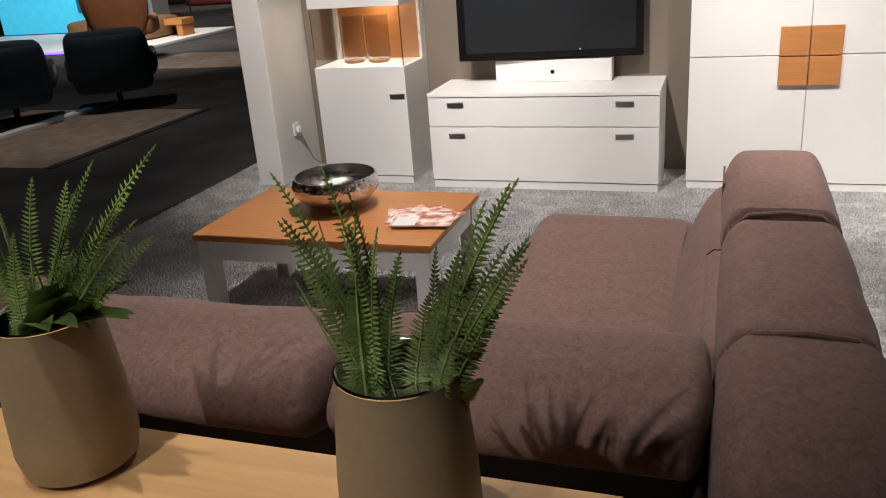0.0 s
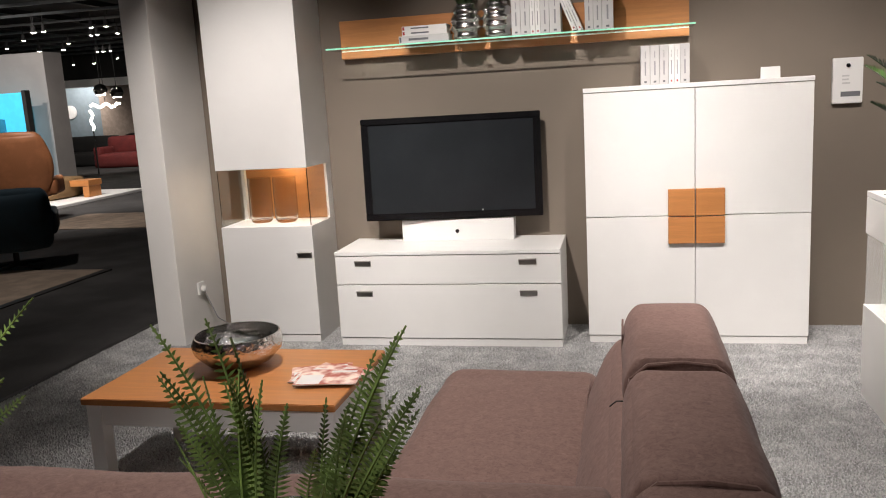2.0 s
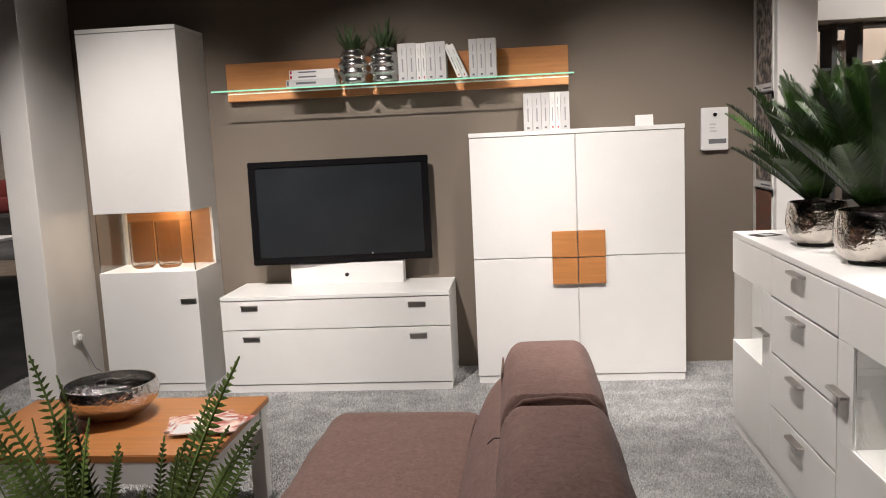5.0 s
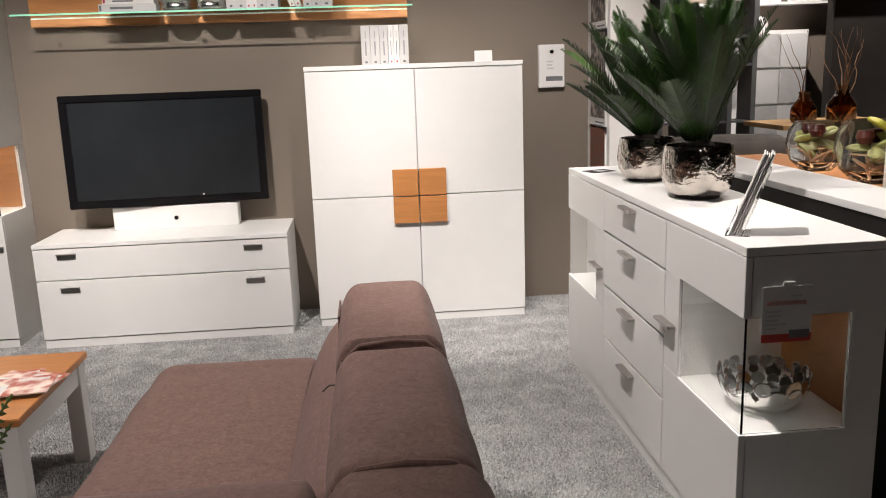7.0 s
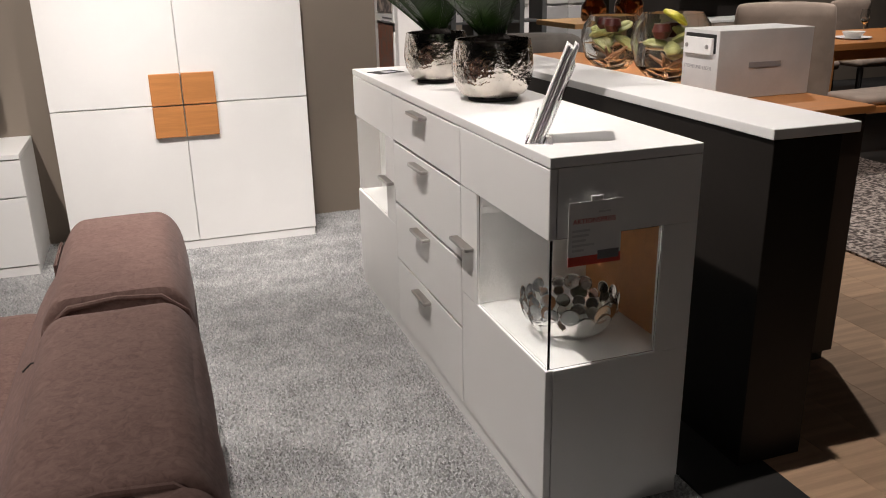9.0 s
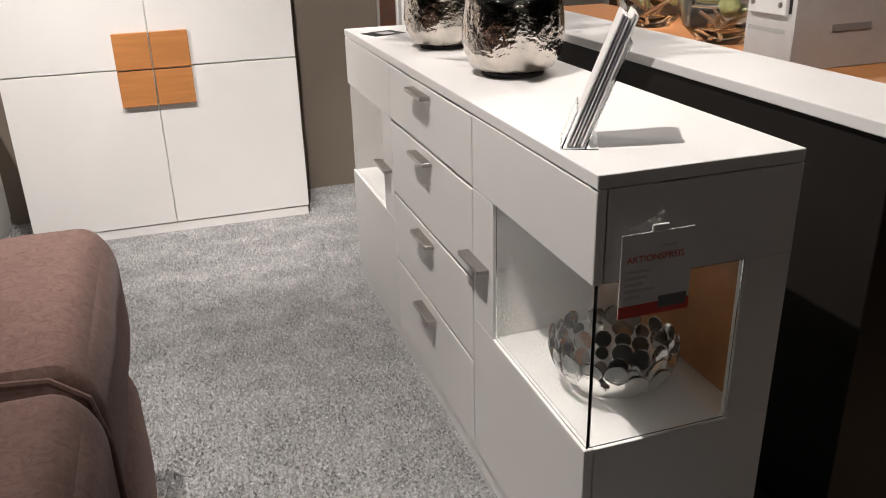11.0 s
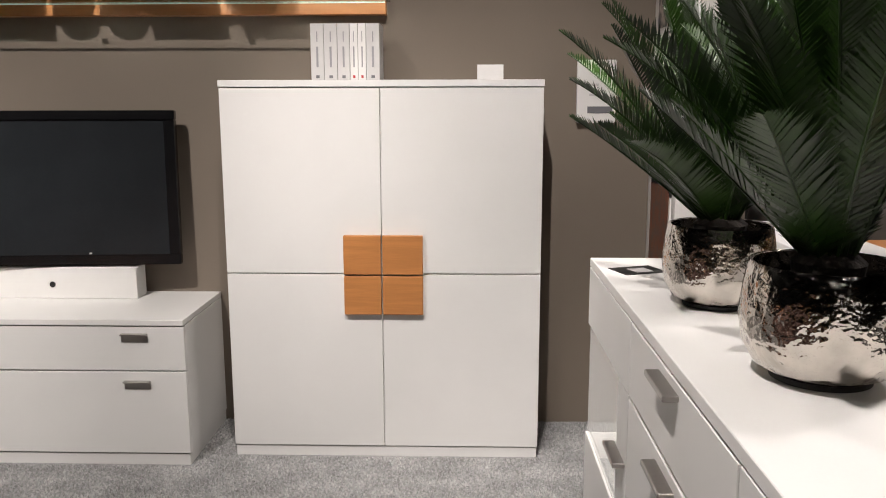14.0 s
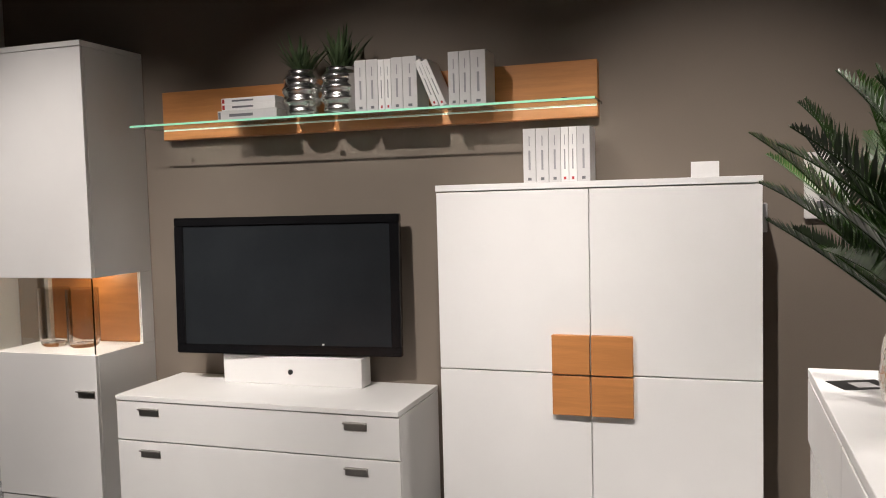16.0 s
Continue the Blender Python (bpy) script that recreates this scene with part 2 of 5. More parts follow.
def moved(bm, m):
    bmesh.ops.transform(bm, matrix=m, verts=bm.verts)
    return bm


def lathe(profile, seg=40, centre=(0, 0, 0), wob=0.0):
    """A turned body from (radius, height) pairs."""
    bm = bmesh.new()
    rings = []
    for r, z in profile:
        ring = []
        for i in range(seg):
            a = 2 * math.pi * i / seg
            k = 1 + wob * noise.noise(Vector((math.cos(a) * 2, math.sin(a) * 2, z * 14)))
            ring.append(bm.verts.new((centre[0] + r * k * math.cos(a), centre[1] + r * k * math.sin(a), centre[2] + z)))
        rings.append(ring)
    for a, b in zip(rings, rings[1:]):
        for i in range(seg):
            bm.faces.new((a[i], a[(i + 1) % seg], b[(i + 1) % seg], b[i]))
    if profile[0][0] > 0.0005:
        bm.faces.new(rings[0][::-1])
    if profile[-1][0] > 0.0005:
        bm.faces.new(rings[-1])
    bmesh.ops.remove_doubles(bm, verts=bm.verts, dist=0.0002)
    bmesh.ops.recalc_face_normals(bm, faces=bm.faces)
    return bm


def rod(points, radii, seg=8):
    """A tapered tube along points."""
    bm = bmesh.new()
    rings = []
    pts = [Vector(p) for p in points]
    if not isinstance(radii, (list, tuple)):
        radii = [radii] * len(pts)
    for i, p in enumerate(pts):
        d = (pts[min(i + 1, len(pts) - 1)] - pts[max(i - 1, 0)]).normalized()
        u = d.cross(Vector((0.31, 0.17, 0.93))).normalized()
        w = d.cross(u)
        rings.append([bm.verts.new(p + radii[i] * (math.cos(2 * math.pi * k / seg) * u + math.sin(2 * math.pi * k / seg) * w)) for k in range(seg)])
    for a, b in zip(rings, rings[1:]):
        for k in range(seg):
            bm.faces.new((a[k], a[(k + 1) % seg], b[(k + 1) % seg], b[k]))
    bm.faces.new(rings[0][::-1])
    bm.faces.new(rings[-1])
    bmesh.ops.recalc_face_normals(bm, faces=bm.faces)
    return bm


def cushion(x0, y0, z0, x1, y1, z1, r, puff=0.0, n=14, wrinkle=0.004, seed=0, freq=3.0):
    """A soft upholstered block with rounded, slightly uneven edges."""
    bm = bmesh.new()
    bmesh.ops.create_cube(bm, size=2)
    bmesh.ops.subdivide_edges(bm, edges=bm.edges[:], cuts=n, use_grid_fill=True)
    h = Vector(((x1 - x0) / 2, (y1 - y0) / 2, (z1 - z0) / 2))
    c = Vector(((x0 + x1) / 2, (y0 + y1) / 2, (z0 + z1) / 2))
    rr = Vector(r) if isinstance(r, (tuple, list)) else Vector((r, r, r))
    rr = Vector([min(rr[i], h[i]) for i in range(3)])
    off = Vector((seed * 7.3, seed * 3.1, seed * 1.7))
    for v in bm.verts:
        u = Vector([math.sin(t * math.pi / 2) for t in v.co])
        p = Vector((u.x * h.x, u.y * h.y, u.z * h.z))
        q = Vector([max(-(h[i] - rr[i]), min(h[i] - rr[i], p[i])) for i in range(3)])
        d = Vector([(p[i] - q[i]) / rr[i] for i in range(3)])
        if d.length > 1e-6:
            d.normalize()
            p = q + Vector([d[i] * rr[i] for i in range(3)])
        g = [1 - u[i] ** 2 for i in range(3)]
        p += Vector((math.copysign(puff * g[1] * g[2], u.x) if abs(u.x) > 0.98 else 0, math.copysign(puff * g[0] * g[2], u.y) if abs(u.y) > 0.98 else 0, puff * g[0] * g[1] if u.z > 0.98 else 0))
        w = p + c
        s = noise.noise(Vector((w.x * freq, w.y * freq * 2.2, w.z * freq)) + off) + 0.5 * noise.noise(w * freq * 3 + off)
        v.co = w + (d.normalized() if d.length > 1e-6 else Vector((0, 0, 1))) * s * wrinkle
    bmesh.ops.recalc_face_normals(bm, faces=bm.faces)
    return bm


def bars(rect, parent, material, y=None, x=None, rows=4, seed=0, name="printed_line", t=0.0006):
    """Plain print lines on an upright face at y (across x) or at x (across y)."""
    rnd = random.Random(seed)
    a0, z0, a1, z1 = rect
    step = (z1 - z0) / rows
    for i in range(rows):
        w = (a1 - a0) * rnd.uniform(0.5, 1.0)
        zz = z1 - (i + 0.8) * step
        if y is not None:
            part(name, box(a0, y - t, zz, a0 + w, y, zz + step * 0.45, 0), material, parent)
        else:
            part(name, box(x - t, a0, zz, x, a0 + w, zz + step * 0.45, 0), material, parent)


def leaf_frond(base, azim, elev, length, pin, n, bend, width, curl=0.35, seed=0, tip=0.15, fwd=0.35, roll=0.0, bare=3):
    """A feather leaf: a bent rib with two rows of narrow folded leaflets."""
    rnd = random.Random(seed)
    bm = bmesh.new()
    p = Vector(base)
    e = elev
    pts, dirs = [], []
    for i in range(n + 1):
        d = Vector((math.cos(azim) * math.cos(e), math.sin(azim) * math.cos(e), math.sin(e)))
        pts.append(p.copy())
        dirs.append(d)
        p = p + d * (length / n)
        e -= bend / n * (0.3 + 1.4 * i / n)
        azim += rnd.uniform(-0.02, 0.02)
    for i in range(bare, n + 1):
        f = i / n
        s = pin * (math.sin(math.pi * min(1, f * 0.86 + 0.14)) ** 0.6 * (1 - tip) + tip * (1 - f)) * rnd.uniform(0.86, 1.1)
        d = dirs[i]
        flat = d.cross(Vector((0, 0, 1))).normalized()
        top = flat.cross(d)
        side = flat * math.cos(roll) + top * math.sin(roll)
        up = side.cross(d)
        for k in (-1, 1):
            ax = (side * k * 0.9 + d * (fwd + 0.35 * f) + up * curl + Vector((rnd.uniform(-0.08, 0.08), rnd.uniform(-0.08, 0.08), rnd.uniform(-0.08, 0.08)))).normalized()
            a, t = pts[i], pts[i] + ax * s
            mid = pts[i] + ax * s * 0.45 - up * s * 0.04
            q = d * width * 0.5
            vs = [bm.verts.new(a - q * 0.6), bm.verts.new(mid - q), bm.verts.new(t - up * s * 0.1), bm.verts.new(mid + q), bm.verts.new(a + q * 0.6)]
            bm.faces.new(vs)
    r = rod(pts[::2] + ([pts[-1]] if n % 2 else []), [0.0032 * (1.15 - k / max(1, len(pts[::2]))) * (length / 0.5) + 0.0006 for k in range(len(pts[::2]) + (n % 2))], 5)
    return join(bm, r)


def blade_leaf(base, azim, elev, length, width, bend, n=7, fold=0.3):
    """A solid strap leaf, folded along its rib."""
    bm = bmesh.new()
    p, e = Vector(base), elev
    rows = []
    for i in range(n + 1):
        f = i / n
        d = Vector((math.cos(azim) * math.cos(e), math.sin(azim) * math.cos(e), math.sin(e)))
        side = d.cross(Vector((0, 0, 1))).normalized()
        up = side.cross(d)
        w = width * 0.5 * (math.sin(math.pi * (0.18 + 0.82 * f)) ** 0.8 if f < 1 else 0.02)
        rows.append([bm.verts.new(p - side * w + up * w * fold), bm.verts.new(p), bm.verts.new(p + side * w + up * w * fold)])
        p = p + d * (length / n)
        e -= bend / n
    for a, b in zip(rows, rows[1:]):
        for k in (0, 1):
            bm.faces.new((a[k], a[k + 1], b[k + 1], b[k]))
    g = bmesh.ops.solidify(bm, geom=bm.faces[:], thickness=0.0015)
    bmesh.ops.recalc_face_normals(bm, faces=bm.faces)
    return bm

# ---- the setting ----
solid("floor", box(-26, -6, -0.2, 16, 32, -0.012, 0), DARKFLOOR, "dark anthracite showroom floor", "floor")
CP = solid("carpet", box(-1.93, 0.4, -0.012, 2.80, 7.15, 0.0, 0.003), CARPET, "speckled light grey looped carpet", "carpet")
solid("trim", box(-1.97, 0.4, -0.011, -1.932, 7.15, 0.003, 0.001), BLACKMATT, "black edge strip along the grey carpet", "trim")
solid("trim", box(2.802, 0.4, -0.011, 3.06, 6.70, 0.002, 0.001), BLACKMATT, "broad black strip along the grey carpet", "trim")
solid("wall_north", box(-1.415, 7.15, -0.01, 2.76, 7.27, 4.05, 0), TAUPE, "matt taupe painted showroom wall", "wall")
wl = solid("wall_end_west", box(-1.60, 6.61, -0.01, -1.42, 7.27, 4.05, 0.003), WHITE_WALL, "white painted end of a partition wall", "wall")
we = solid("wall_end_east", box(2.763, 6.71, -0.01, 2.97, 7.27, 4.05, 0.003), WHITE_WALL, "white partition end with printed pictures", "wall")
solid("ceiling", box(-26, -6, 4.06, 16, 32, 4.25, 0), CEIL, "black painted showroom ceiling", "ceiling")
solid("wall_south", box(-26, -6.2, -0.2, 16, -6.0, 4.3, 0), TAUPE, "plain taupe showroom wall", "wall")
solid("wall_east", box(16, -6, -0.2, 16.2, 32, 4.3, 0), TAUPE, "plain taupe showroom wall", "wall")
solid("wall_west", box(-26.2, -6, -0.2, -26, 32, 4.3, 0), CONCRETE, "plain grey showroom wall", "wall")
solid("wall_far_north", box(-26, 32, -0.2, 16, 32.2, 4.3, 0), CONCRETE, "plain grey showroom wall", "wall")
solid("wall_dining", box(3.051, 12.0, -0.05, 16, 12.15, 4.05, 0), TAUPE, "taupe wall behind the dining display", "wall")
solid("beam_east", box(2.5, 9.7, 2.305, 9.0, 10.45, 2.48, 0.004), WHITE_WALL, "pale boxed beam over the bookcase", "beam")
solid("wall_over_beam", box(2.5, 9.8, 2.482, 9.0, 10.4, 4.05, 0.002), DARKBROWN, "dark brown wall field above the beam", "wall")
solid("wall_dining_side", box(8.07, 10.30, -0.012, 13.0, 10.45, 2.30, 0.002), TAUPE, "taupe wall beside the dark panel", "wall")

# pictures on the partition's side face
for z0, z1, m, lab in ((1.66, 2.14, DARKPHOTO, "dark photo print of a furnished room"), (1.12, 1.60, DARKPHOTO, "dark photo print of a furnished room"), (0.70, 1.06, WARMPHOTO, "warm red-brown photo print with white margin")):
    p = thing("poster", (2.762, 6.93, z0), lab, "poster", "pictures on the partition end")
    part("sheet", box(2.757, 6.765, z0 - 0.09, 2.7625, 7.09, z1 + 0.015, 0), PAPER, p)
    part("picture", box(2.7545, 6.785, z0, 2.757, 7.07, z1, 0), m, p, "printed picture")
    bars((6.80, z0 - 0.075, 7.04, z0 - 0.015), p, INK, x=2.757, rows=3, seed=int(z0 * 100))
p = thing("poster", (2.762, 6.93, 2.24), "dark photo print of a furnished room", "poster", "pictures on the partition end")
part("sheet", box(2.757, 6.765, 2.20, 2.7625, 7.09, 2.60, 0), PAPER, p)
part("picture", box(2.7545, 6.785, 2.24, 2.757, 7.07, 2.58, 0), DARKPHOTO, p, "printed picture")

# socket and cable on the partition end
s = thing("wall_socket", (-1.42, 6.86, 0.32), "white wall socket with a plugged-in cable", "socket")
part("plate", box(-1.4195, 6.82, 0.28, -1.408, 6.90, 0.36, 0.003), WHITE, s)
part("plug", box(-1.408, 6.84, 0.30, -1.375, 6.88, 0.34, 0.008, 2), WHITE, s)
part("cable", rod([(-1.39, 6.86, 0.30), (-1.37, 6.88, 0.22), (-1.36, 6.94, 0.10), (-1.30, 7.02, 0.015), (-1.2, 7.08, 0.01)], 0.0035), SOFTINK, s, "thin grey cable")


def bar_handle(x, y, z, w, parent, along="x", depth=0.02):
    """A flat steel lip handle."""
    if along == "x":
        bm = box(x - w / 2, y - depth, z, x + w / 2, y, z + 0.006, 0.001)
        box(x - w / 2, y - 0.004, z - 0.028, x + w / 2, y, z, 0.001, bm=bm)
    else:
        bm = box(x - depth - 0.008, y - w / 2, z, x, y + w / 2, z + 0.012, 0.002)
    return part("handle", bm, STEEL, parent, "brushed steel lip handle")


# ---- tall glass-niche cabinet ----
V = thing("display_cabinet", (-0.855, 6.93, 0), "tall white lacquered display cabinet with lit alder niche", "cabinet")
vx0, vx1, vy0, vy1 = -1.155, -0.555, 6.73, 7.148
part("plinth", box(vx0 + 0.004, vy0 + 0.006, 0, vx1 - 0.004, vy1, 0.045, 0.001), WHITE, V)
part("lower_body", box(vx0, vy0 + 0.021, 0.046, vx1, vy1, 0.735, 0.0015), WHITE, V)
d = part("lower_door", box(vx0, vy0, 0.05, vx1, vy0 + 0.019, 0.735, 0.0015), WHITE, V)
bar_handle(-0.615, vy0, 0.565, 0.095, d)
part("upper_body", box(vx0, vy0 + 0.021, 1.09, vx1, vy1, 2.134, 0.0015), WHITE, V)
part("upper_door", box(vx0, vy0, 1.09, vx1, vy0 + 0.019, 2.132, 0.0015), WHITE, V)
part("top_panel", box(vx0, vy0, 2.136, vx1, vy1, 2.16, 0.0015), WHITE, V)
part("niche_back", box(vx0 + 0.032, 7.085, 0.736, vx1 - 0.002, 7.10, 1.089, 0), ALDER, V, "warm alder veneer back")
part("niche_post", box(vx0 + 0.0, 7.06, 0.736, vx0 + 0.03, 7.148, 1.089, 0.001), WHITE, V)
part("niche_side", box(vx1 - 0.02, 7.06, 0.736, vx1, 7.148, 1.089, 0.001), WHITE, V)
part("front_pane", box(vx0 + 0.01, vy0 + 0.004, 0.737, vx1 - 0.006, vy0 + 0.009, 1.089, 0), GLASS, V, "clear glass pane").visible_shadow = False
part("side_pane", box(vx1 - 0.009, vy0 + 0.011, 0.737, vx1 - 0.004, 7.059, 1.089, 0), GLASS, V, "clear glass pane").visible_shadow = False
part("side_pane", box(vx0 + 0.004, vy0 + 0.011, 0.737, vx0 + 0.009, 7.059, 1.089, 0), GLASS, V, "clear glass pane").visible_shadow = False
part("niche_lamp", lathe([(0.0, 0), (0.005, 0), (0.005, 0.003), (0, 0.003)], 20, (-0.80, 6.96, 1.086)), LAMP, V, "small round niche lamp")
lampd = bpy.data.lights.new("niche_lamp", "POINT")
lampd.energy, lampd.shadow_soft_size, lampd.color = 1.1, 0.004, (1.0, 0.76, 0.50)
new("niche_lamp", lampd).location = (-0.80, 6.96, 1.078)
for x in (-0.965, -0.795):
    g = thing("hurricane_glass", (x, 6.93, 0.7365), "tall clear cylindrical glass vase with thick base", "vase", "glass vases in the niche")
    part("glass_body", lathe([(0, 0), (0.055, 0), (0.068, 0.012), (0.074, 0.04), (0.074, 0.285), (0.071, 0.285), (0.071, 0.045), (0.062, 0.02), (0, 0.016)], 36, (0, 0, 0)), SMOKE, g, local=True, smooth=True).visible_shadow = False

# ---- media lowboard ----
L = thing("media_lowboard", (0.265, 6.9, 0), "low white lacquered media unit with two drawers", "cabinet")
part("plinth", box(-0.396, 6.676, 0, 0.944, 7.148, 0.045, 0.001), WHITE, L)
part("body", box(-0.40, 6.691, 0.046, 0.948, 7.148, 0.554, 0.0015), WHITE, L)
part("top_panel", box(-0.40, 6.665, 0.557, 0.948, 7.148, 0.579, 0.0015), WHITE, L)
for z0, z1, hz in ((0.05, 0.375, 0.335), (0.381, 0.552, 0.52)):
    d = part("drawer_front", box(-0.40, 6.67, z0, 0.948, 6.689, z1, 0.0015), WHITE, L)
    for hx in (-0.227, 0.76):
        bar_handle(hx, 6.67, hz, 0.1, d)
st = thing("tv_console_box", (0.29, 7.05, 0.579), "white cover box with a small sensor hole", "cover box")
part("cover", box(-0.06, 7.0, 0.5795, 0.645, 7.10, 0.712, 0.003), WHITE, st)
part("sensor", moved(lathe([(0, 0), (0.012, 0), (0.012, 0.004), (0, 0.004)], 20), Matrix.Translation((0.293, 6.9995, 0.64)) @ Euler((math.pi / 2, 0, 0)).to_matrix().to_4x4()), BLACK, st, "round dark sensor hole")
part("mount", box(0.14, 7.06, 0.64, 0.36, 7.148, 1.10, 0.004), BLACKMATT, st, "dark wall mount behind the screen")

# ---- television ----
T = thing("television", (0.275, 7.0, 0.72), "black flat television with glossy frame, switched off", "television")
T.rotation_euler = (radians(-1.5), 0, radians(4.5))
tw, th = 1.10, 0.63
part("back_shell", box(-tw / 2 + 0.03, 0.022, 0.03, tw / 2 - 0.03, 0.075, th - 0.03, 0.012, 2), BLACKMATT, T, local=True)
fr = box(-tw / 2, -0.012, 0, tw / 2, 0.022, 0.043, 0.004, 2)
box(-tw / 2, -0.012, th - 0.04, tw / 2, 0.022, th, 0.004, 2, bm=fr)
box(-tw / 2, -0.012, 0.043, -tw / 2 + 0.045, 0.022, th - 0.04, 0.003, 1, bm=fr)
box(tw / 2 - 0.045, -0.012, 0.043, tw / 2, 0.022, th - 0.04, 0.003, 1, bm=fr)
part("frame", fr, BLACK, T, "glossy black frame", local=True)
part("screen", box(-tw / 2 + 0.044, -0.004, 0.042, tw / 2 - 0.044, 0.02, th - 0.039, 0), SCREEN, T, "dark grey glass screen", local=True)
part("sensor_light", box(0.18, -0.0135, 0.046, 0.188, -0.0045, 0.052, 0), PAPER, T, local=True)

# ---- highboard ----
H = thing("highboard", (1.69, 6.95, 0), "white four-door highboard with alder grip squares", "cabinet")
hx0, hx1, hm = 1.093, 2.286, 1.687
part("plinth", box(hx0 + 0.004, 6.776, 0, hx1 - 0.004, 7.148, 0.042, 0.001), WHITE, H)
part("body", box(hx0, 6.791, 0.043, hx1, 7.148, 1.432, 0.0015), WHITE, H)
part("top_panel", box(hx0 - 0.002, 6.765, 1.435, hx1 + 0.002, 7.148, 1.46, 0.0015), WHITE, H)
for x0, x1, gx0, gx1 in ((hx0, hm - 0.002, 1.543, hm - 0.003), (hm + 0.002, hx1, hm + 0.003, 1.842)):
    for z0, z1, gz0, gz1 in ((0.046, 0.735, 0.583, 0.732), (0.740, 1.431, 0.738, 0.887)):
        d = part("door", box(x0, 6.77, z0, x1, 6.789, z1, 0.0015), WHITE, H)
        part("grip_square", box(gx0, 6.748, gz0, gx1, 6.7695, gz1, 0.002), ALDER, d, "square alder wood grip")

# ---- wall shelf ----
S = thing("wall_shelf", (0.64, 7.1, 1.78), "alder wall panel with a lit glass shelf", "shelf")
part("back_panel", box(-0.405, 7.095, 1.725, 1.682, 7.1495, 1.955, 0.002), ALDER, S, "alder veneer back panel")
part("glass_board", box(-0.43, 6.885, 1.772, 1.70, 7.094, 1.782, 0.001), GREENGLASS, S, "clear glass board with green edge").visible_shadow = False
# Emission stands in for light gathered in the board's front edge.
part("glass_edge", box(-0.43, 6.8825, 1.7725, 1.70, 6.8845, 1.7815, 0), EDGE, S, "green glass edge, its brightness put in as emission")
part("led_profile", box(-0.40, 7.0915, 1.7685, 1.68, 7.0945, 1.7712, 0), LED, S, "thin lit light strip")
for x in (-0.30, 0.50, 1.05, 1.58):
    part("clip", box(x - 0.012, 6.9, 1.7825, x + 0.012, 6.93, 1.7865, 0.001), CHROME, S, "small metal clip")


def book(x, y, z, w, d, h, m, red=False, yaw=0.0, lean=0.0, seed=0, flat=False):
    b = thing("book", (x, y, z), ("slim white book with red lettering bars" if red else "pale grey cloth book with dark spine print"), "book", "books on the shelf")
    b.rotation_euler = (0, radians(lean), radians(yaw)) if not flat else (0, radians(90), radians(90))
    part("pages", box(0.003, 0.004, 0.003, w - 0.003, d - 0.004, h - 0.003, 0), PAPER, b, local=True)
    cv = box(0, 0.0, 0, w, 0.0035, h, 0.001)
    box(0, 0.0035, 0, 0.0028, d, h, 0.0006, bm=cv)
    box(w - 0.0028, 0.0035, 0, w, d, h, 0.0006, bm=cv)
    part("cover", cv, m, b, local=True)
    ink = REDBOOK if red and seed % 2 else INK
    part("printed_line", box(w * 0.42, -0.0006, h * 0.24, w * 0.58, 0, h * 0.60, 0), SOFTINK, b, local=True)
    part("printed_line", box(w * 0.46, -0.0006, h * 0.68, w * 0.54, 0, h * 0.86, 0), SOFTINK, b, local=True)
    part("printed_mark", box(w * 0.36, -0.0006, h * 0.05, w * 0.64, 0, h * 0.10, 0), REDBOOK if red else INK, b, local=True)
    return b


ZS, YB = 1.7828, 6.925
x = 0.69
for i, (w, red) in enumerate(((0.052, 0), (0.052, 0), (0.028, 1), (0.028, 1), (0.05, 0), (0.062, 0))):
    book(x, YB, ZS, w, 0.145, 0.215 - (0.004 if red else 0), PAPER if red else GREYPAPER, red, seed=i)
    x += w + 0.0015
for i, (bx, lean) in enumerate(((1.036, -22), (1.069, -23))):
    book(bx, YB, ZS + 0.0005, 0.027, 0.14, 0.205, PAPER, True, lean=lean, seed=i)
x = 1.105
for i, w in enumerate((0.046, 0.046, 0.062)):
    book(x, YB, ZS, w, 0.145, 0.218, GREYPAPER, seed=i)
    x += w + 0.0015
x = 1.408
for i, (w, red) in enumerate(((0.05, 0), (0.05, 0), (0.046, 0), (0.03, 1), (0.03, 1), (0.05, 0))):
    book(x, 6.93, 1.4605, w, 0.15, 0.215, PAPER if red else GREYPAPER, red, seed=i)
    x += w + 0.0015
for i, (zz, t, red, bx) in enumerate(((ZS, 0.042, 0, 0.018), (ZS + 0.0425, 0.028, 1, 0.04), (ZS + 0.071, 0.026, 1, 0.04))):
    b = thing("book", (bx, 6.92, zz), "closed pale book lying flat in a stack", "book", "books on the shelf")
    ln = 0.30 if not red else 0.27
    part("pages", box(0.004, 0.004, 0.003, ln - 0.004, 0.13, t - 0.003, 0), PAPER, b, local=True)
    cv = box(0, 0, 0, ln, 0.0035, t, 0.001)
    box(0, 0.0035, 0, ln, 0.135, 0.0028, 0.0006, bm=cv)
    box(0, 0.0035, t - 0.0028, ln, 0.135, t, 0.0006, bm=cv)
    part("cover", cv, PAPER if red else GREYPAPER, b, local=True)
    part("printed_line", box(ln * 0.2, -0.0006, t * 0.35, ln * 0.6, 0, t * 0.65, 0), INK, b, local=True)
    part("printed_mark", box(0.004, -0.0006, t * 0.15, 0.016, 0, t * 0.85, 0), REDBOOK if red else INK, b, local=True)

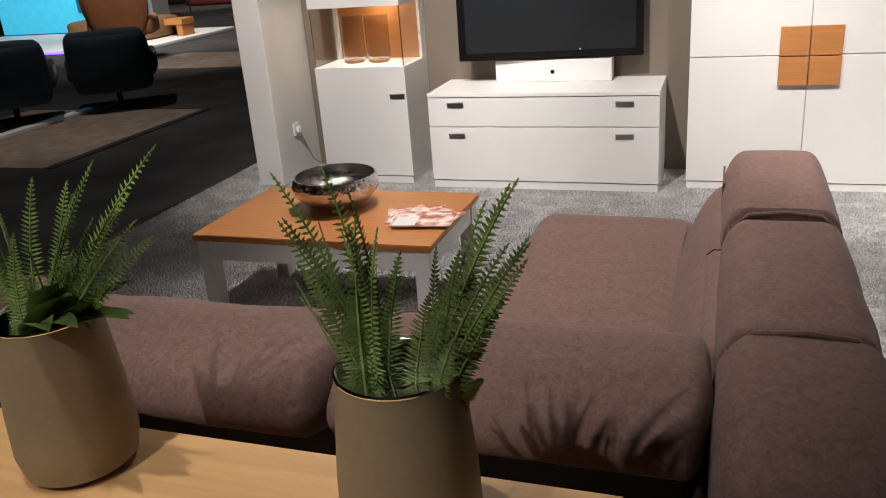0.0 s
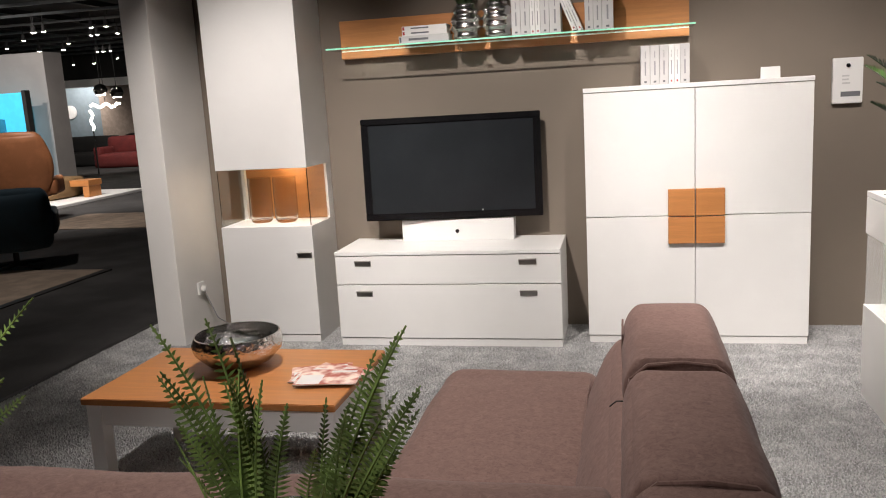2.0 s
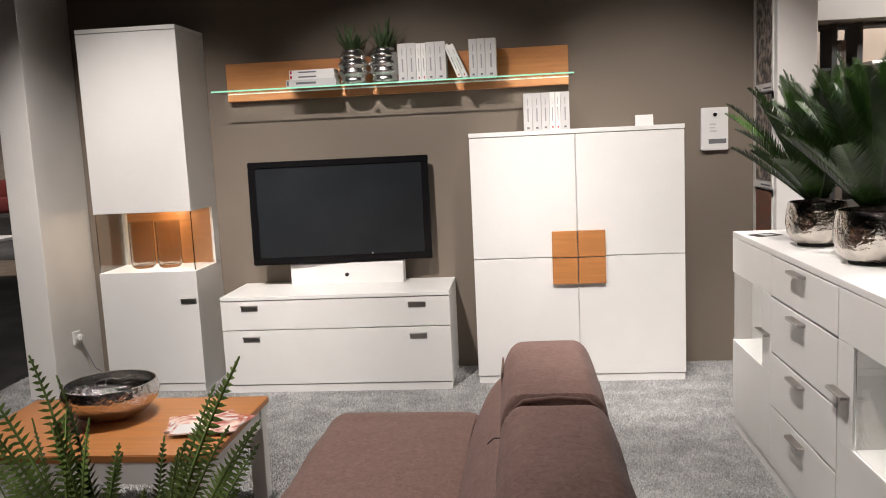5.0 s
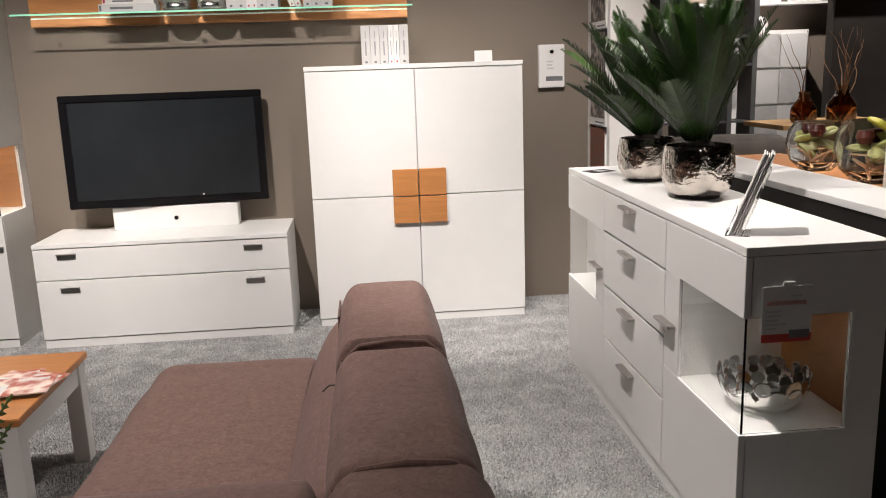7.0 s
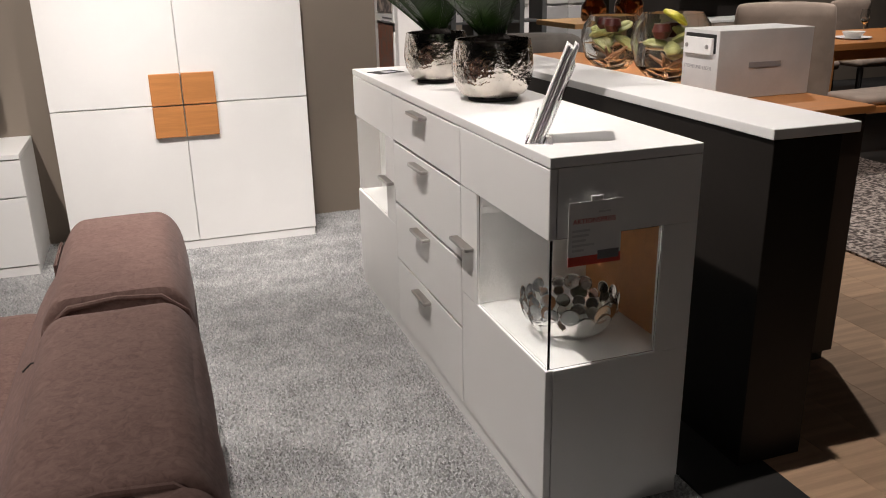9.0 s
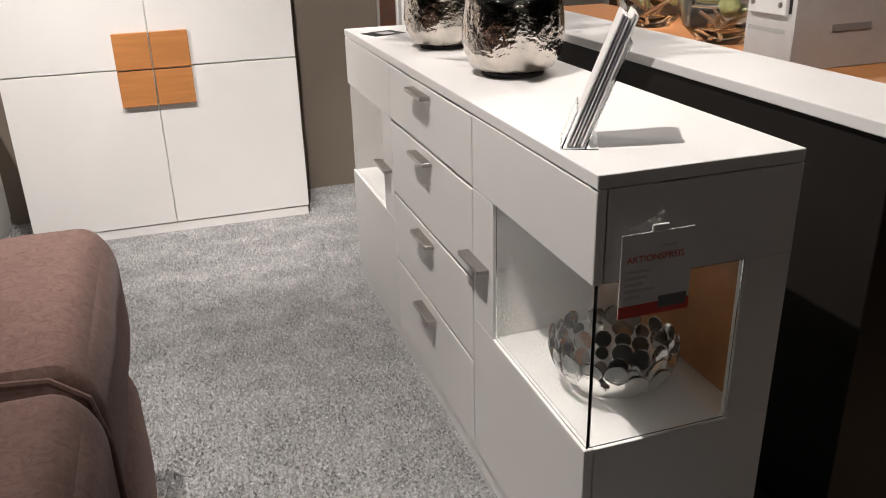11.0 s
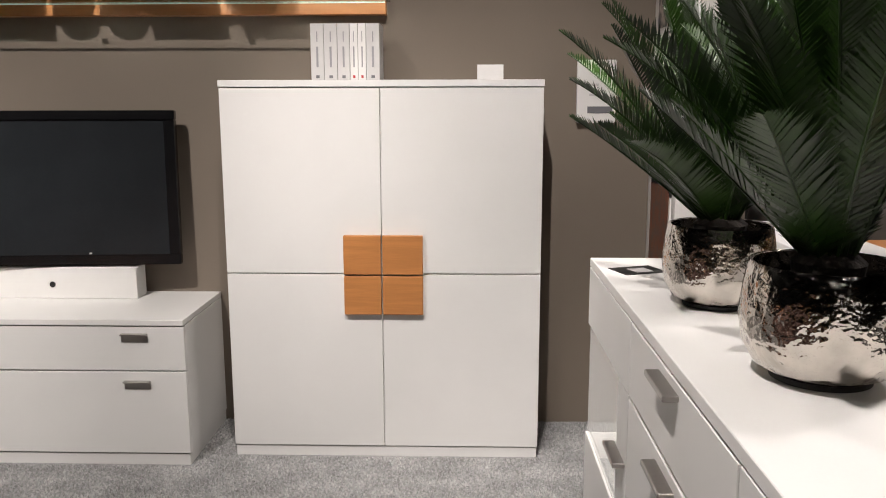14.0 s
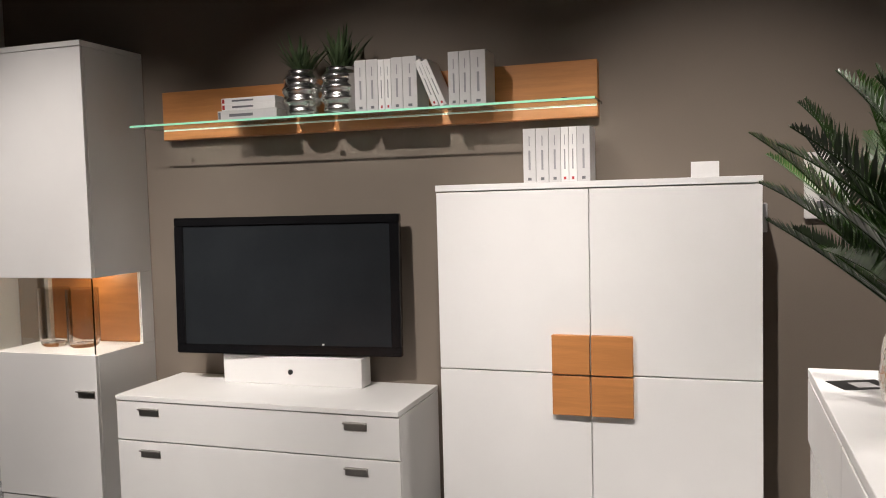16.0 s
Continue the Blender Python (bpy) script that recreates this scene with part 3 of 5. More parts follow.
# silver banded pots with small agaves
for k, px in enumerate((0.415, 0.60)):
    P = thing("potted_agave", (px, 6.985, ZS), "small agave in a banded silver glass pot", "potted plant", "small plants on the shelf")
    prof = [(0, 0), (0.05, 0)]
    for i in range(25):
        f = i / 24
        prof.append((0.055 + 0.034 * math.sin(math.pi * (0.12 + 0.80 * f)) + 0.006 * math.sin(f * 2 * math.pi * 4), 0.004 + 0.196 * f))
    prof += [(0.056, 0.194), (0.05, 0.175), (0, 0.175)]
    part("pot", lathe(prof, 40, wob=0.02), SILVER, P, "shiny silver pot with wavy bands", local=True, smooth=True)
    rnd = random.Random(40 + k)
    for i in range(40):
        part("leaf", blade_leaf((rnd.uniform(-0.02, 0.02), rnd.uniform(-0.02, 0.02), 0.17), rnd.uniform(0, 6.283), rnd.uniform(0.7, 1.45), rnd.uniform(0.12, 0.21 + 0.03 * k), 0.018, rnd.uniform(-0.3, 0.5)), AGAVE, P, local=True)

# folded card and wall control box
c = thing("folded_card", (2.095, 6.94, 1.46), "small white folded card with faint print", "card")
part("front_leaf", moved(box(-0.05, -0.001, 0, 0.05, 0.001, 0.062, 0), Matrix.Translation((0, -0.012, 0)) @ Euler((-0.2, 0, 0)).to_matrix().to_4x4()), PAPER, c, local=True)
part("back_leaf", moved(box(-0.05, -0.001, 0, 0.05, 0.001, 0.062, 0), Matrix.Translation((0, 0.014, 0)) @ Euler((0.2, 0, 0)).to_matrix().to_4x4()), PAPER, c, local=True)
wb = thing("wall_control_box", (2.53, 7.15, 1.296), "white wall-mounted control box with round sensor", "control box")
part("housing", box(2.452, 7.115, 1.296, 2.608, 7.1495, 1.547, 0.004, 2), WHITE, wb)
part("label_field", box(2.494, 7.1135, 1.335, 2.595, 7.1149, 1.362, 0), INK, wb, "grey label strip")
part("sensor", moved(lathe([(0, 0), (0.011, 0), (0.011, 0.006), (0, 0.006)], 24), Matrix.Translation((2.53, 7.1149, 1.505)) @ Euler((math.pi / 2, 0, 0)).to_matrix().to_4x4()), BLACK, wb, "round dark sensor")
bars((2.50, 1.40, 2.56, 1.46), wb, GREYPAPER, y=7.1149, rows=3, seed=4)
kb = thing("hanging_tag", (2.33, 7.13, 1.28), "small pale tag hanging behind the highboard", "tag")
part("tag", box(2.292, 7.13, 1.245, 2.322, 7.149, 1.36, 0.004), GREYPAPER, kb)

# ---- sideboard with glass niches ----
B = thing("sideboard", (2.555, 5.085, 0), "long white sideboard with drawers and glass corner niches", "sideboard")
sx0, sx1, sy0, sy1, sz = 2.355, 2.748, 4.163, 6.01, 0.945
part("plinth", box(sx0 + 0.005, sy0 + 0.005, 0, sx1, sy1 - 0.005, 0.05, 0.001), WHITE, B)
part("top_panel", box(sx0, sy0, sz - 0.024, sx1, sy1, sz, 0.0015), WHITE, B)
part("drawer_carcass", box(sx0 + 0.021, 4.725, 0.051, sx1, 5.42, sz - 0.026, 0.001), WHITE, B)
for z0, z1, hz in ((0.053, 0.300, 0.262), (0.309, 0.520, 0.487), (0.529, 0.748, 0.716), (0.757, 0.916, 0.888)):
    d = part("drawer_front", box(sx0, 4.729, z0, sx0 + 0.019, 5.416, z1, 0.0015), WHITE, B)
    bar_handle(sx0, 5.09, hz, 0.14, d, "y")
for a, b_, w0, w1, hy, end in ((sy0, 4.725, sy0, 4.60, 4.688, sy0), (5.42, sy1, 5.535, sy1, 5.495, sy1)):
    low = part("lower_box", box(sx0 + 0.021, a, 0.051, sx1, b_, 0.428, 0.001), WHITE, B)
    part("upper_box", box(sx0 + 0.021, a, 0.757, sx1, b_, sz - 0.026, 0.001), WHITE, B)
    dr = part("door", box(sx0, a, 0.053, sx0 + 0.019, b_ - 0.004 if a == sy0 else b_, 0.43, 0.0015), WHITE, B)
    box_up = box(sx0, a, 0.755, sx0 + 0.019, b_ - 0.004 if a == sy0 else b_, 0.918, 0.0015)
    part("door_top", box_up, WHITE, B)
    if a == sy0:
        ds = part("door_stile", box(sx0, w1, 0.4305, sx0 + 0.019, b_ - 0.004, 0.7545, 0.001), WHITE, B)
        part("niche_wall", box(sx0 + 0.021, w1 + 0.01, 0.429, sx1 - 0.03, b_, 0.756, 0.001), WHITE, B)
    else:
        ds = part("door_stile", box(sx0, a, 0.4305, sx0 + 0.019, w0, 0.7545, 0.001), WHITE, B)
        part("niche_wall", box(sx0 + 0.021, a, 0.429, sx1 - 0.03, w0 - 0.01, 0.756, 0.001), WHITE, B)
    bar_handle(sx0, hy, 0.582, 0.13, ds, "y")
    part("niche_back", box(sx1 - 0.045, min(w0, w1) + 0.012, 0.4285, sx1 - 0.03, max(w0, w1) - 0.012 if a != sy0 else w1 + 0.009, 0.7565, 0), ALDER, B, "alder veneer back panel")
    part("back_post", box(sx1 - 0.095, (sy0 if a == sy0 else sy1 - 0.02), 0.4285, sx1, (sy0 + 0.02 if a == sy0 else sy1), 0.7565, 0.001), WHITE, B)
    part("back_panel", box(sx1 - 0.029, a + 0.021 if a == sy0 else a, 0.429, sx1, b_ if a == sy0 else b_ - 0.021, 0.756, 0), WHITE, B)
    part("front_pane", box(sx0 + 0.006, w0 + 0.004, 0.431, sx0 + 0.011, w1 - 0.004, 0.7545, 0), GLASS, B, "clear glass pane").visible_shadow = False
    part("end_pane", box(sx0 + 0.013, (a + 0.004 if a == sy0 else b_ - 0.009), 0.431, sx1 - 0.096, (a + 0.009 if a == sy0 else b_ - 0.004), 0.7545, 0), GLASS, B, "clear glass pane").visible_shadow = False

# silver bowl of discs in the niche
sb = thing("disc_bowl", (2.515, 4.35, 0.4285), "round openwork bowl made of polished silver discs", "bowl")
rnd = random.Random(3)
bmd = bmesh.new()
n = 0
for ring, (r, z, cnt) in enumerate(((0.045, 0.010, 8), (0.080, 0.024, 12), (0.105, 0.044, 15), (0.119, 0.068, 17), (0.124, 0.092, 18))):
    for i in range(cnt):
        a = 2 * math.pi * (i + 0.5 * ring) / cnt + rnd.uniform(-0.08, 0.08)
        pos = Vector((r * math.cos(a), r * math.sin(a), z))
        nrm = Vector((math.cos(a), math.sin(a), (z - 0.092) * 10 - 0.1)).normalized()
        rad = rnd.uniform(0.014, 0.028)
        m = Matrix.Translation(pos) @ nrm.to_track_quat("Z", "Y").to_matrix().to_4x4()
        join(bmd, lathe([(0, -0.0015), (rad * 0.9, -0.0015), (rad, 0), (rad * 0.9, 0.0015), (0, 0.0015)], 14), m)
part("disc_shell", bmd, CHROME, sb, "overlapping polished discs", local=True, smooth=False)
part("foot", lathe([(0, 0), (0.045, 0), (0.045, 0.006), (0, 0.008)], 24), CHROME, sb, local=True)

# price tag on the sideboard's end
pt = thing("price_tag", (2.47, 4.158, 0.69), "white hanging price sheet with a red footer", "price tag")
part("sheet", box(2.40, 4.1545, 0.69, 2.535, 4.156, 0.84, 0), PAPER, pt, "white paper sheet in a clear sleeve")
part("red_footer", box(2.40, 4.1535, 0.69, 2.535, 4.1544, 0.712, 0), RED, pt, "red printed strip")
part("hook", box(2.455, 4.1535, 0.84, 2.485, 4.1575, 0.852, 0.001), PAPER, pt, "pale plastic hook")
part("clip", box(2.475, 4.1535, 0.812, 2.505, 4.1544, 0.816, 0), GREYPAPER, pt)
tx = bpy.data.curves.new("heading", "FONT")
tx.body, tx.size, tx.extrude = "AKTIONSPREIS", 0.0165, 0.0002
tx.materials.append(RED)
to = new("heading", tx)
to.parent, to.location, to.rotation_euler = pt, (2.41 - 2.47, -0.0048, 0.79 - 0.69), (math.pi / 2, 0, 0)
bars((2.41, 0.722, 2.47, 0.78), pt, GREYPAPER, y=4.1544, rows=5, seed=9)
part("price_block", box(2.475, 4.1533, 0.70, 2.53, 4.1535, 0.722, 0), INK, pt, "dark price figures as plain bars")

# brochure stand
bs = thing("brochure_stand", (2.43, 4.345, 0.9452), "clear acrylic stand holding a few leaning brochures", "brochure holder")
hold = box(-0.045, -0.055, 0, 0.02, 0.055, 0.002, 0.0004)
join(hold, box(-0.0015, -0.055, 0, 0.0015, 0.055, 0.07, 0.0005), Matrix.Translation((-0.042, 0, 0.002)) @ Euler((0, 0.36, 0)).to_matrix().to_4x4())
join(hold, box(-0.0015, -0.055, 0, 0.0015, 0.055, 0.19, 0.0005), Matrix.Translation((-0.002, 0, 0.002)) @ Euler((0, 0.36, 0)).to_matrix().to_4x4())
part("acrylic_holder", hold, ACRYL, bs, "clear acrylic holder", local=True).visible_shadow = False
bs.rotation_euler = (0, 0, radians(-27))
for i in range(5):
    part("brochure", moved(box(-0.0016, -0.05, 0, 0.0016, 0.05, 0.235 - 0.004 * (i % 3), 0.0004), Matrix.Translation((-0.034 + i * 0.0062, 0.002 * (i % 2), 0.004)) @ Euler((0, 0.36, 0)).to_matrix().to_4x4()), GREYPAPER if i == 2 else PAPER, bs, local=True)
fl = thing("leaflet", (2.45, 5.83, 0.9452), "small dark printed card lying on the sideboard", "leaflet")
part("card", moved(box(-0.06, -0.045, 0, 0.06, 0.045, 0.0015, 0), Euler((0, 0, 0.35)).to_matrix().to_4x4()), BLACKMATT, fl, local=True)
part("printed_line", moved(box(-0.02, -0.03, 0.0015, 0.03, 0.02, 0.0019, 0), Euler((0, 0, 0.35)).to_matrix().to_4x4()), GREYPAPER, fl, local=True)


def palm(x, y, z, r, h, seed, n, lab, lean):
    P = thing("potted_cycad_palm", (x, y, z), lab, "potted plant", "palms on the sideboard")
    prof = [(0, h * 0.05), (r * 0.60, h * 0.05), (r * 0.80, h * 0.12), (r * 0.95, h * 0.30), (r, h * 0.52), (r * 0.97, h * 0.78), (r * 0.92, h * 0.97), (r * 0.90, h), (r * 0.86, h * 0.99), (r * 0.88, h * 0.8), (0, h * 0.8)]
    part("pot", lathe(prof, 56, wob=0.012), HAMMERED, P, "hammered shiny silver pot", local=True, smooth=True)
    part("foot", lathe([(0, 0), (r * 0.60, 0), (r * 0.62, h * 0.052), (0, h * 0.052)], 40), BLACKMATT, P, "dark recessed foot", local=True, smooth=True)
    part("soil", lathe([(0, h * 0.80), (r * 0.86, h * 0.805), (r * 0.5, h * 0.86), (0, h * 0.9)], 24), SOIL, P, local=True)
    part("trunk", lathe([(0, h * 0.8), (0.05, h * 0.8), (0.055, h * 1.0), (0.03, h * 1.12), (0, h * 1.14)], 16, wob=0.1), SOIL, P, local=True)
    rnd = random.Random(seed)
    for i in range(n):
        f = i / n
        az = i * 2.39996 + rnd.uniform(-0.25, 0.25)
        el = 1.54 - (0.40 + lean * (1 + math.cos(az - math.pi))) * f ** 1.2 + rnd.uniform(-0.06, 0.06)
        if i >= n - 4:
            az, el = math.pi + (-0.8, -0.3, 0.25, 0.8)[i - n + 4], 1.02 - 1.4 * lean + rnd.uniform(-0.05, 0.05)
        part("frond", leaf_frond((0.03 * math.cos(az), 0.03 * math.sin(az), h * 1.0), az, el, rnd.uniform(0.48, 0.57) * (1.0 - 0.12 * f if i < n - 4 else 0.68), rnd.uniform(0.085, 0.105), 72, rnd.uniform(0.1, 0.55), 0.0066, 0.5, seed * 100 + i, 0.12, 0.55, rnd.uniform(-0.35, 0.35)), PALM, P, local=True)
    return P


palm(2.565, 4.99, sz + 0.0003, 0.127, 0.185, 5, 48, "dark green cycad palm in a hammered silver pot", 0.13)
palm(2.545, 5.47, sz + 0.0003, 0.117, 0.175, 8, 44, "dark green cycad palm in a smaller silver pot", 0.19)

# ---- coffee table ----
C = thing("coffee_table", (-0.195, 4.965, 0), "low coffee table with alder top and white frame", "coffee table")
cx0, cx1, cy0, cy1, cz = -0.70, 0.31, 4.65, 5.285, 0.42
part("tabletop", box(cx0, cy0, cz - 0.026, cx1, cy1, cz, 0.003, 2), ALDER, C, "alder veneer top")
ap = box(cx0 + 0.02, cy0 + 0.02, cz - 0.11, cx1 - 0.02, cy0 + 0.04, cz - 0.027, 0.001)
part("apron", ap, WHITE, C)
part("apron", box(cx0 + 0.02, cy1 - 0.04, cz - 0.11, cx1 - 0.02, cy1 - 0.02, cz - 0.027, 0.001), WHITE, C)
part("apron", box(cx0 + 0.02, cy0 + 0.041, cz - 0.11, cx0 + 0.04, cy1 - 0.041, cz - 0.027, 0.001), WHITE, C)
part("apron", box(cx1 - 0.04, cy0 + 0.041, cz - 0.11, cx1 - 0.02, cy1 - 0.041, cz - 0.027, 0.001), WHITE, C)
for x in (cx0 + 0.012, cx1 - 0.072):
    for y in (cy0 + 0.012, cy1 - 0.072):
        part("leg", box(x, y, 0, x + 0.06, y + 0.06, cz - 0.0265, 0.002), WHITE, C)
bw = thing("chrome_bowl", (-0.245, 5.06, cz), "dented polished chrome bowl on the coffee table", "bowl")
part("shell", lathe([(0, 0.0), (0.07, 0.0), (0.13, 0.025), (0.175, 0.07), (0.185, 0.105), (0.172, 0.14), (0.166, 0.14), (0.178, 0.105), (0.168, 0.073), (0.125, 0.033), (0.07, 0.012), (0, 0.01)], 60, wob=0.02), DIMPLED, bw, local=True, smooth=True)
for i, (mx, my, a) in enumerate(((0.14, 4.99, 0.35), (0.17, 4.94, 0.0), (0.21, 4.96, -0.3), (0.20, 4.90, 0.12))):
    mg = thing("magazine", (mx, my, cz + 0.0003 + i * 0.0042), "glossy magazine with red and pale cover", "magazine", "magazines on the coffee table")
    mg.rotation_euler = (0, 0, a)
    part("pages", box(-0.12, -0.085, 0, 0.12, 0.085, 0.003, 0), PAPER, mg, local=True)
    part("cover", box(-0.12, -0.085, 0.003, 0.12, 0.085, 0.0038, 0), MAGPHOTO, mg, "red printed cover", local=True)
    part("pale_panel", box(-0.11, -0.08, 0.0038, -0.02, 0.02, 0.0041, 0), PAPER, mg, local=True)
    part("title_bar", box(0.0, 0.045, 0.0038, 0.10, 0.065, 0.0041, 0), PAPER, mg, local=True)

# ---- corner sofa ----
F = thing("corner_sofa", (0.5, 4.0, 0), "brown microfibre corner sofa with rolled headrests", "sofa")
# Sofa back in black, standing in for the shadow under the rolls.
part("shaded_back_base", box(-1.08, 3.40, 0.031, 1.258, 3.59, 0.60, 0.01), BLACKMATT, F, "sofa back under the rolls, blackened for the shadow there")
part("base", cushion(-1.10, 3.60, 0.03, 1.30, 4.02, 0.30, 0.05, 0, 8), BROWN, F, smooth=True)
part("base", cushion(0.66, 4.03, 0.03, 1.30, 5.02, 0.30, 0.05, 0, 8), BROWN, F, smooth=True)
part("outer_back", cushion(1.26, 3.16, 0.03, 1.588, 4.82, 0.47, (0.08, 0.08, 0.12), 0.008, 16, seed=2), BROWN, F, "rounded outer back", smooth=True)
part("seat_cushion", cushion(0.632, 3.60, 0.29, 1.22, 5.06, 0.437, (0.075, 0.07, 0.06), 0.012, 26, 0.005, 3), BROWN, F, smooth=True)
part("seat_cushion", cushion(-1.08, 3.60, 0.29, 0.628, 4.04, 0.43, 0.06, 0.02, 16, seed=4), BROWN, F, smooth=True)
# the back cushion leans from the seat crease up to the headrests
bmc = cushion(1.165, 3.56, 0.36, 1.42, 4.90, 0.628, (0.05, 0.16, 0.10), 0.012, 30, 0.004, 5)
for v in bmc.verts:
    k = max(0.0, min(1.0, (v.co.z - 0.40) / 0.23))
    v.co.x += 0.10 * k * max(0.0, min(1.0, (1.40 - v.co.x) / 0.235))
SKIN = [tuple(v.co) for v in bmc.verts]
part("back_cushion", bmc, BROWN, F, "back cushion leaning on the headrests", smooth=True)
CREASE = [(cx, 4.205 - 0.15 * (cx - 1.25), max(v[2] for v in SKIN if abs(v[0] - cx) < 0.02 and abs(v[1] - 4.2) < 0.04)) for cx in (1.262, 1.28, 1.298)]
# Thin black rod draws the shade inside a short fold of the cover.
part("pull_crease", rod(CREASE, 0.002, 5), BLACKMATT, F, "short crease, its shade drawn as a black line")
part("back_roll", cushion(-0.30, 3.24, 0.525, 0.585, 3.64, 0.715, (0.05, 0.19, 0.094), 0.0, 34, 0.007, 6, 4.0), BROWN, F, "rolled back cushion with creases", smooth=True)
part("back_roll", cushion(0.589, 3.24, 0.54, 1.293, 3.65, 0.722, (0.035, 0.195, 0.09), 0.0, 34, 0.005, 7, 4.0), BROWN, F, "rolled back cushion with creases", smooth=True)
part("back_roll", cushion(-1.10, 3.235, 0.53, -0.305, 3.65, 0.75, (0.06, 0.185, 0.108), 0.0, 24, 0.010, 8, 4.0), BROWN, F, "rolled back cushion with creases", smooth=True)
for y0, y1, zt, ry, x1, s in ((3.14, 3.70, 0.732, 0.17, 1.598, 9), (3.532, 4.192, 0.738, 0.024, 1.592, 10), (4.199, 4.825, 0.748, 0.03, 1.590, 11)):
    bmh = cushion(1.300, y0, 0.44, x1, y1, zt, (0.062, ry, 0.10), 0.008, 30, 0.004, s)
    for v in bmh.verts:
        if s == 9:
            v.co.y = min(v.co.y, 3.527)
        # the far edge of each headrest dips where the next cover laps over it
        if s == 10 and v.co.y > y1 - 0.05 and v.co.z > 0.5:
            v.co.z -= 0.022 * ((v.co.y - y1 + 0.05) / 0.05) ** 2
    part("headrest", bmh, BROWN, F, "rolled headrest cushion", smooth=True)
for ys in (3.531, 4.197):
    part("seam_piping", rod([(1.300, ys, 0.45), (1.302, ys, 0.62), (1.318, ys, 0.70), (1.362, ys, 0.738), (1.45, ys, 0.746), (1.53, ys, 0.738), (1.575, ys, 0.70), (1.591, ys, 0.62), (1.593, ys, 0.48)], 0.006, 8), BROWN, F, "thin sewn seam", smooth=True)
part("headrest_backing", box(1.293, 4.60, 0.56, 1.2995, 4.79, 0.700, 0.003, 2), BROWN, F, "flat covered board beside the headrest")
part("seam_piping", rod([(1.19, 3.62, 0.438), (1.178, 4.2, 0.446), (1.176, 4.7, 0.444), (1.18, 5.0, 0.424)], 0.004, 6), BROWN, F, "thin sewn seam", smooth=True)
part("seam_piping", rod([(0.68, 3.70, 0.442), (0.90, 3.70, 0.452), (1.16, 3.70, 0.447)], 0.004, 6), BROWN, F, "thin sewn seam", smooth=True)
for x, y in ((-1.0, 3.45), (1.55, 3.2), (1.55, 4.75), (0.72, 4.95), (-1.0, 3.92)):
    part("foot", lathe([(0, 0), (0.025, 0), (0.03, 0.031), (0, 0.031)], 14, (x, y, 0)), BLACKMATT, F)

# ---- console with vases ----
K = thing("console_table", (0.2, 2.78, 0), "light oak console table behind the sofa", "console table")
part("tabletop", box(-0.9, 2.50, 0.715, 1.19, 3.0, 0.75, 0.003, 2), OAK, K, "oak top with visible grain")
part("end_panel", box(-0.89, 2.52, 0, -0.855, 2.99, 0.7145, 0.002), OAK, K)
part("end_panel", box(1.145, 2.52, 0, 1.18, 2.99, 0.7145, 0.002), OAK, K)
part("back_panel", box(-0.854, 2.95, 0.30, 1.144, 2.97, 0.7145, 0.001), OAK, K)
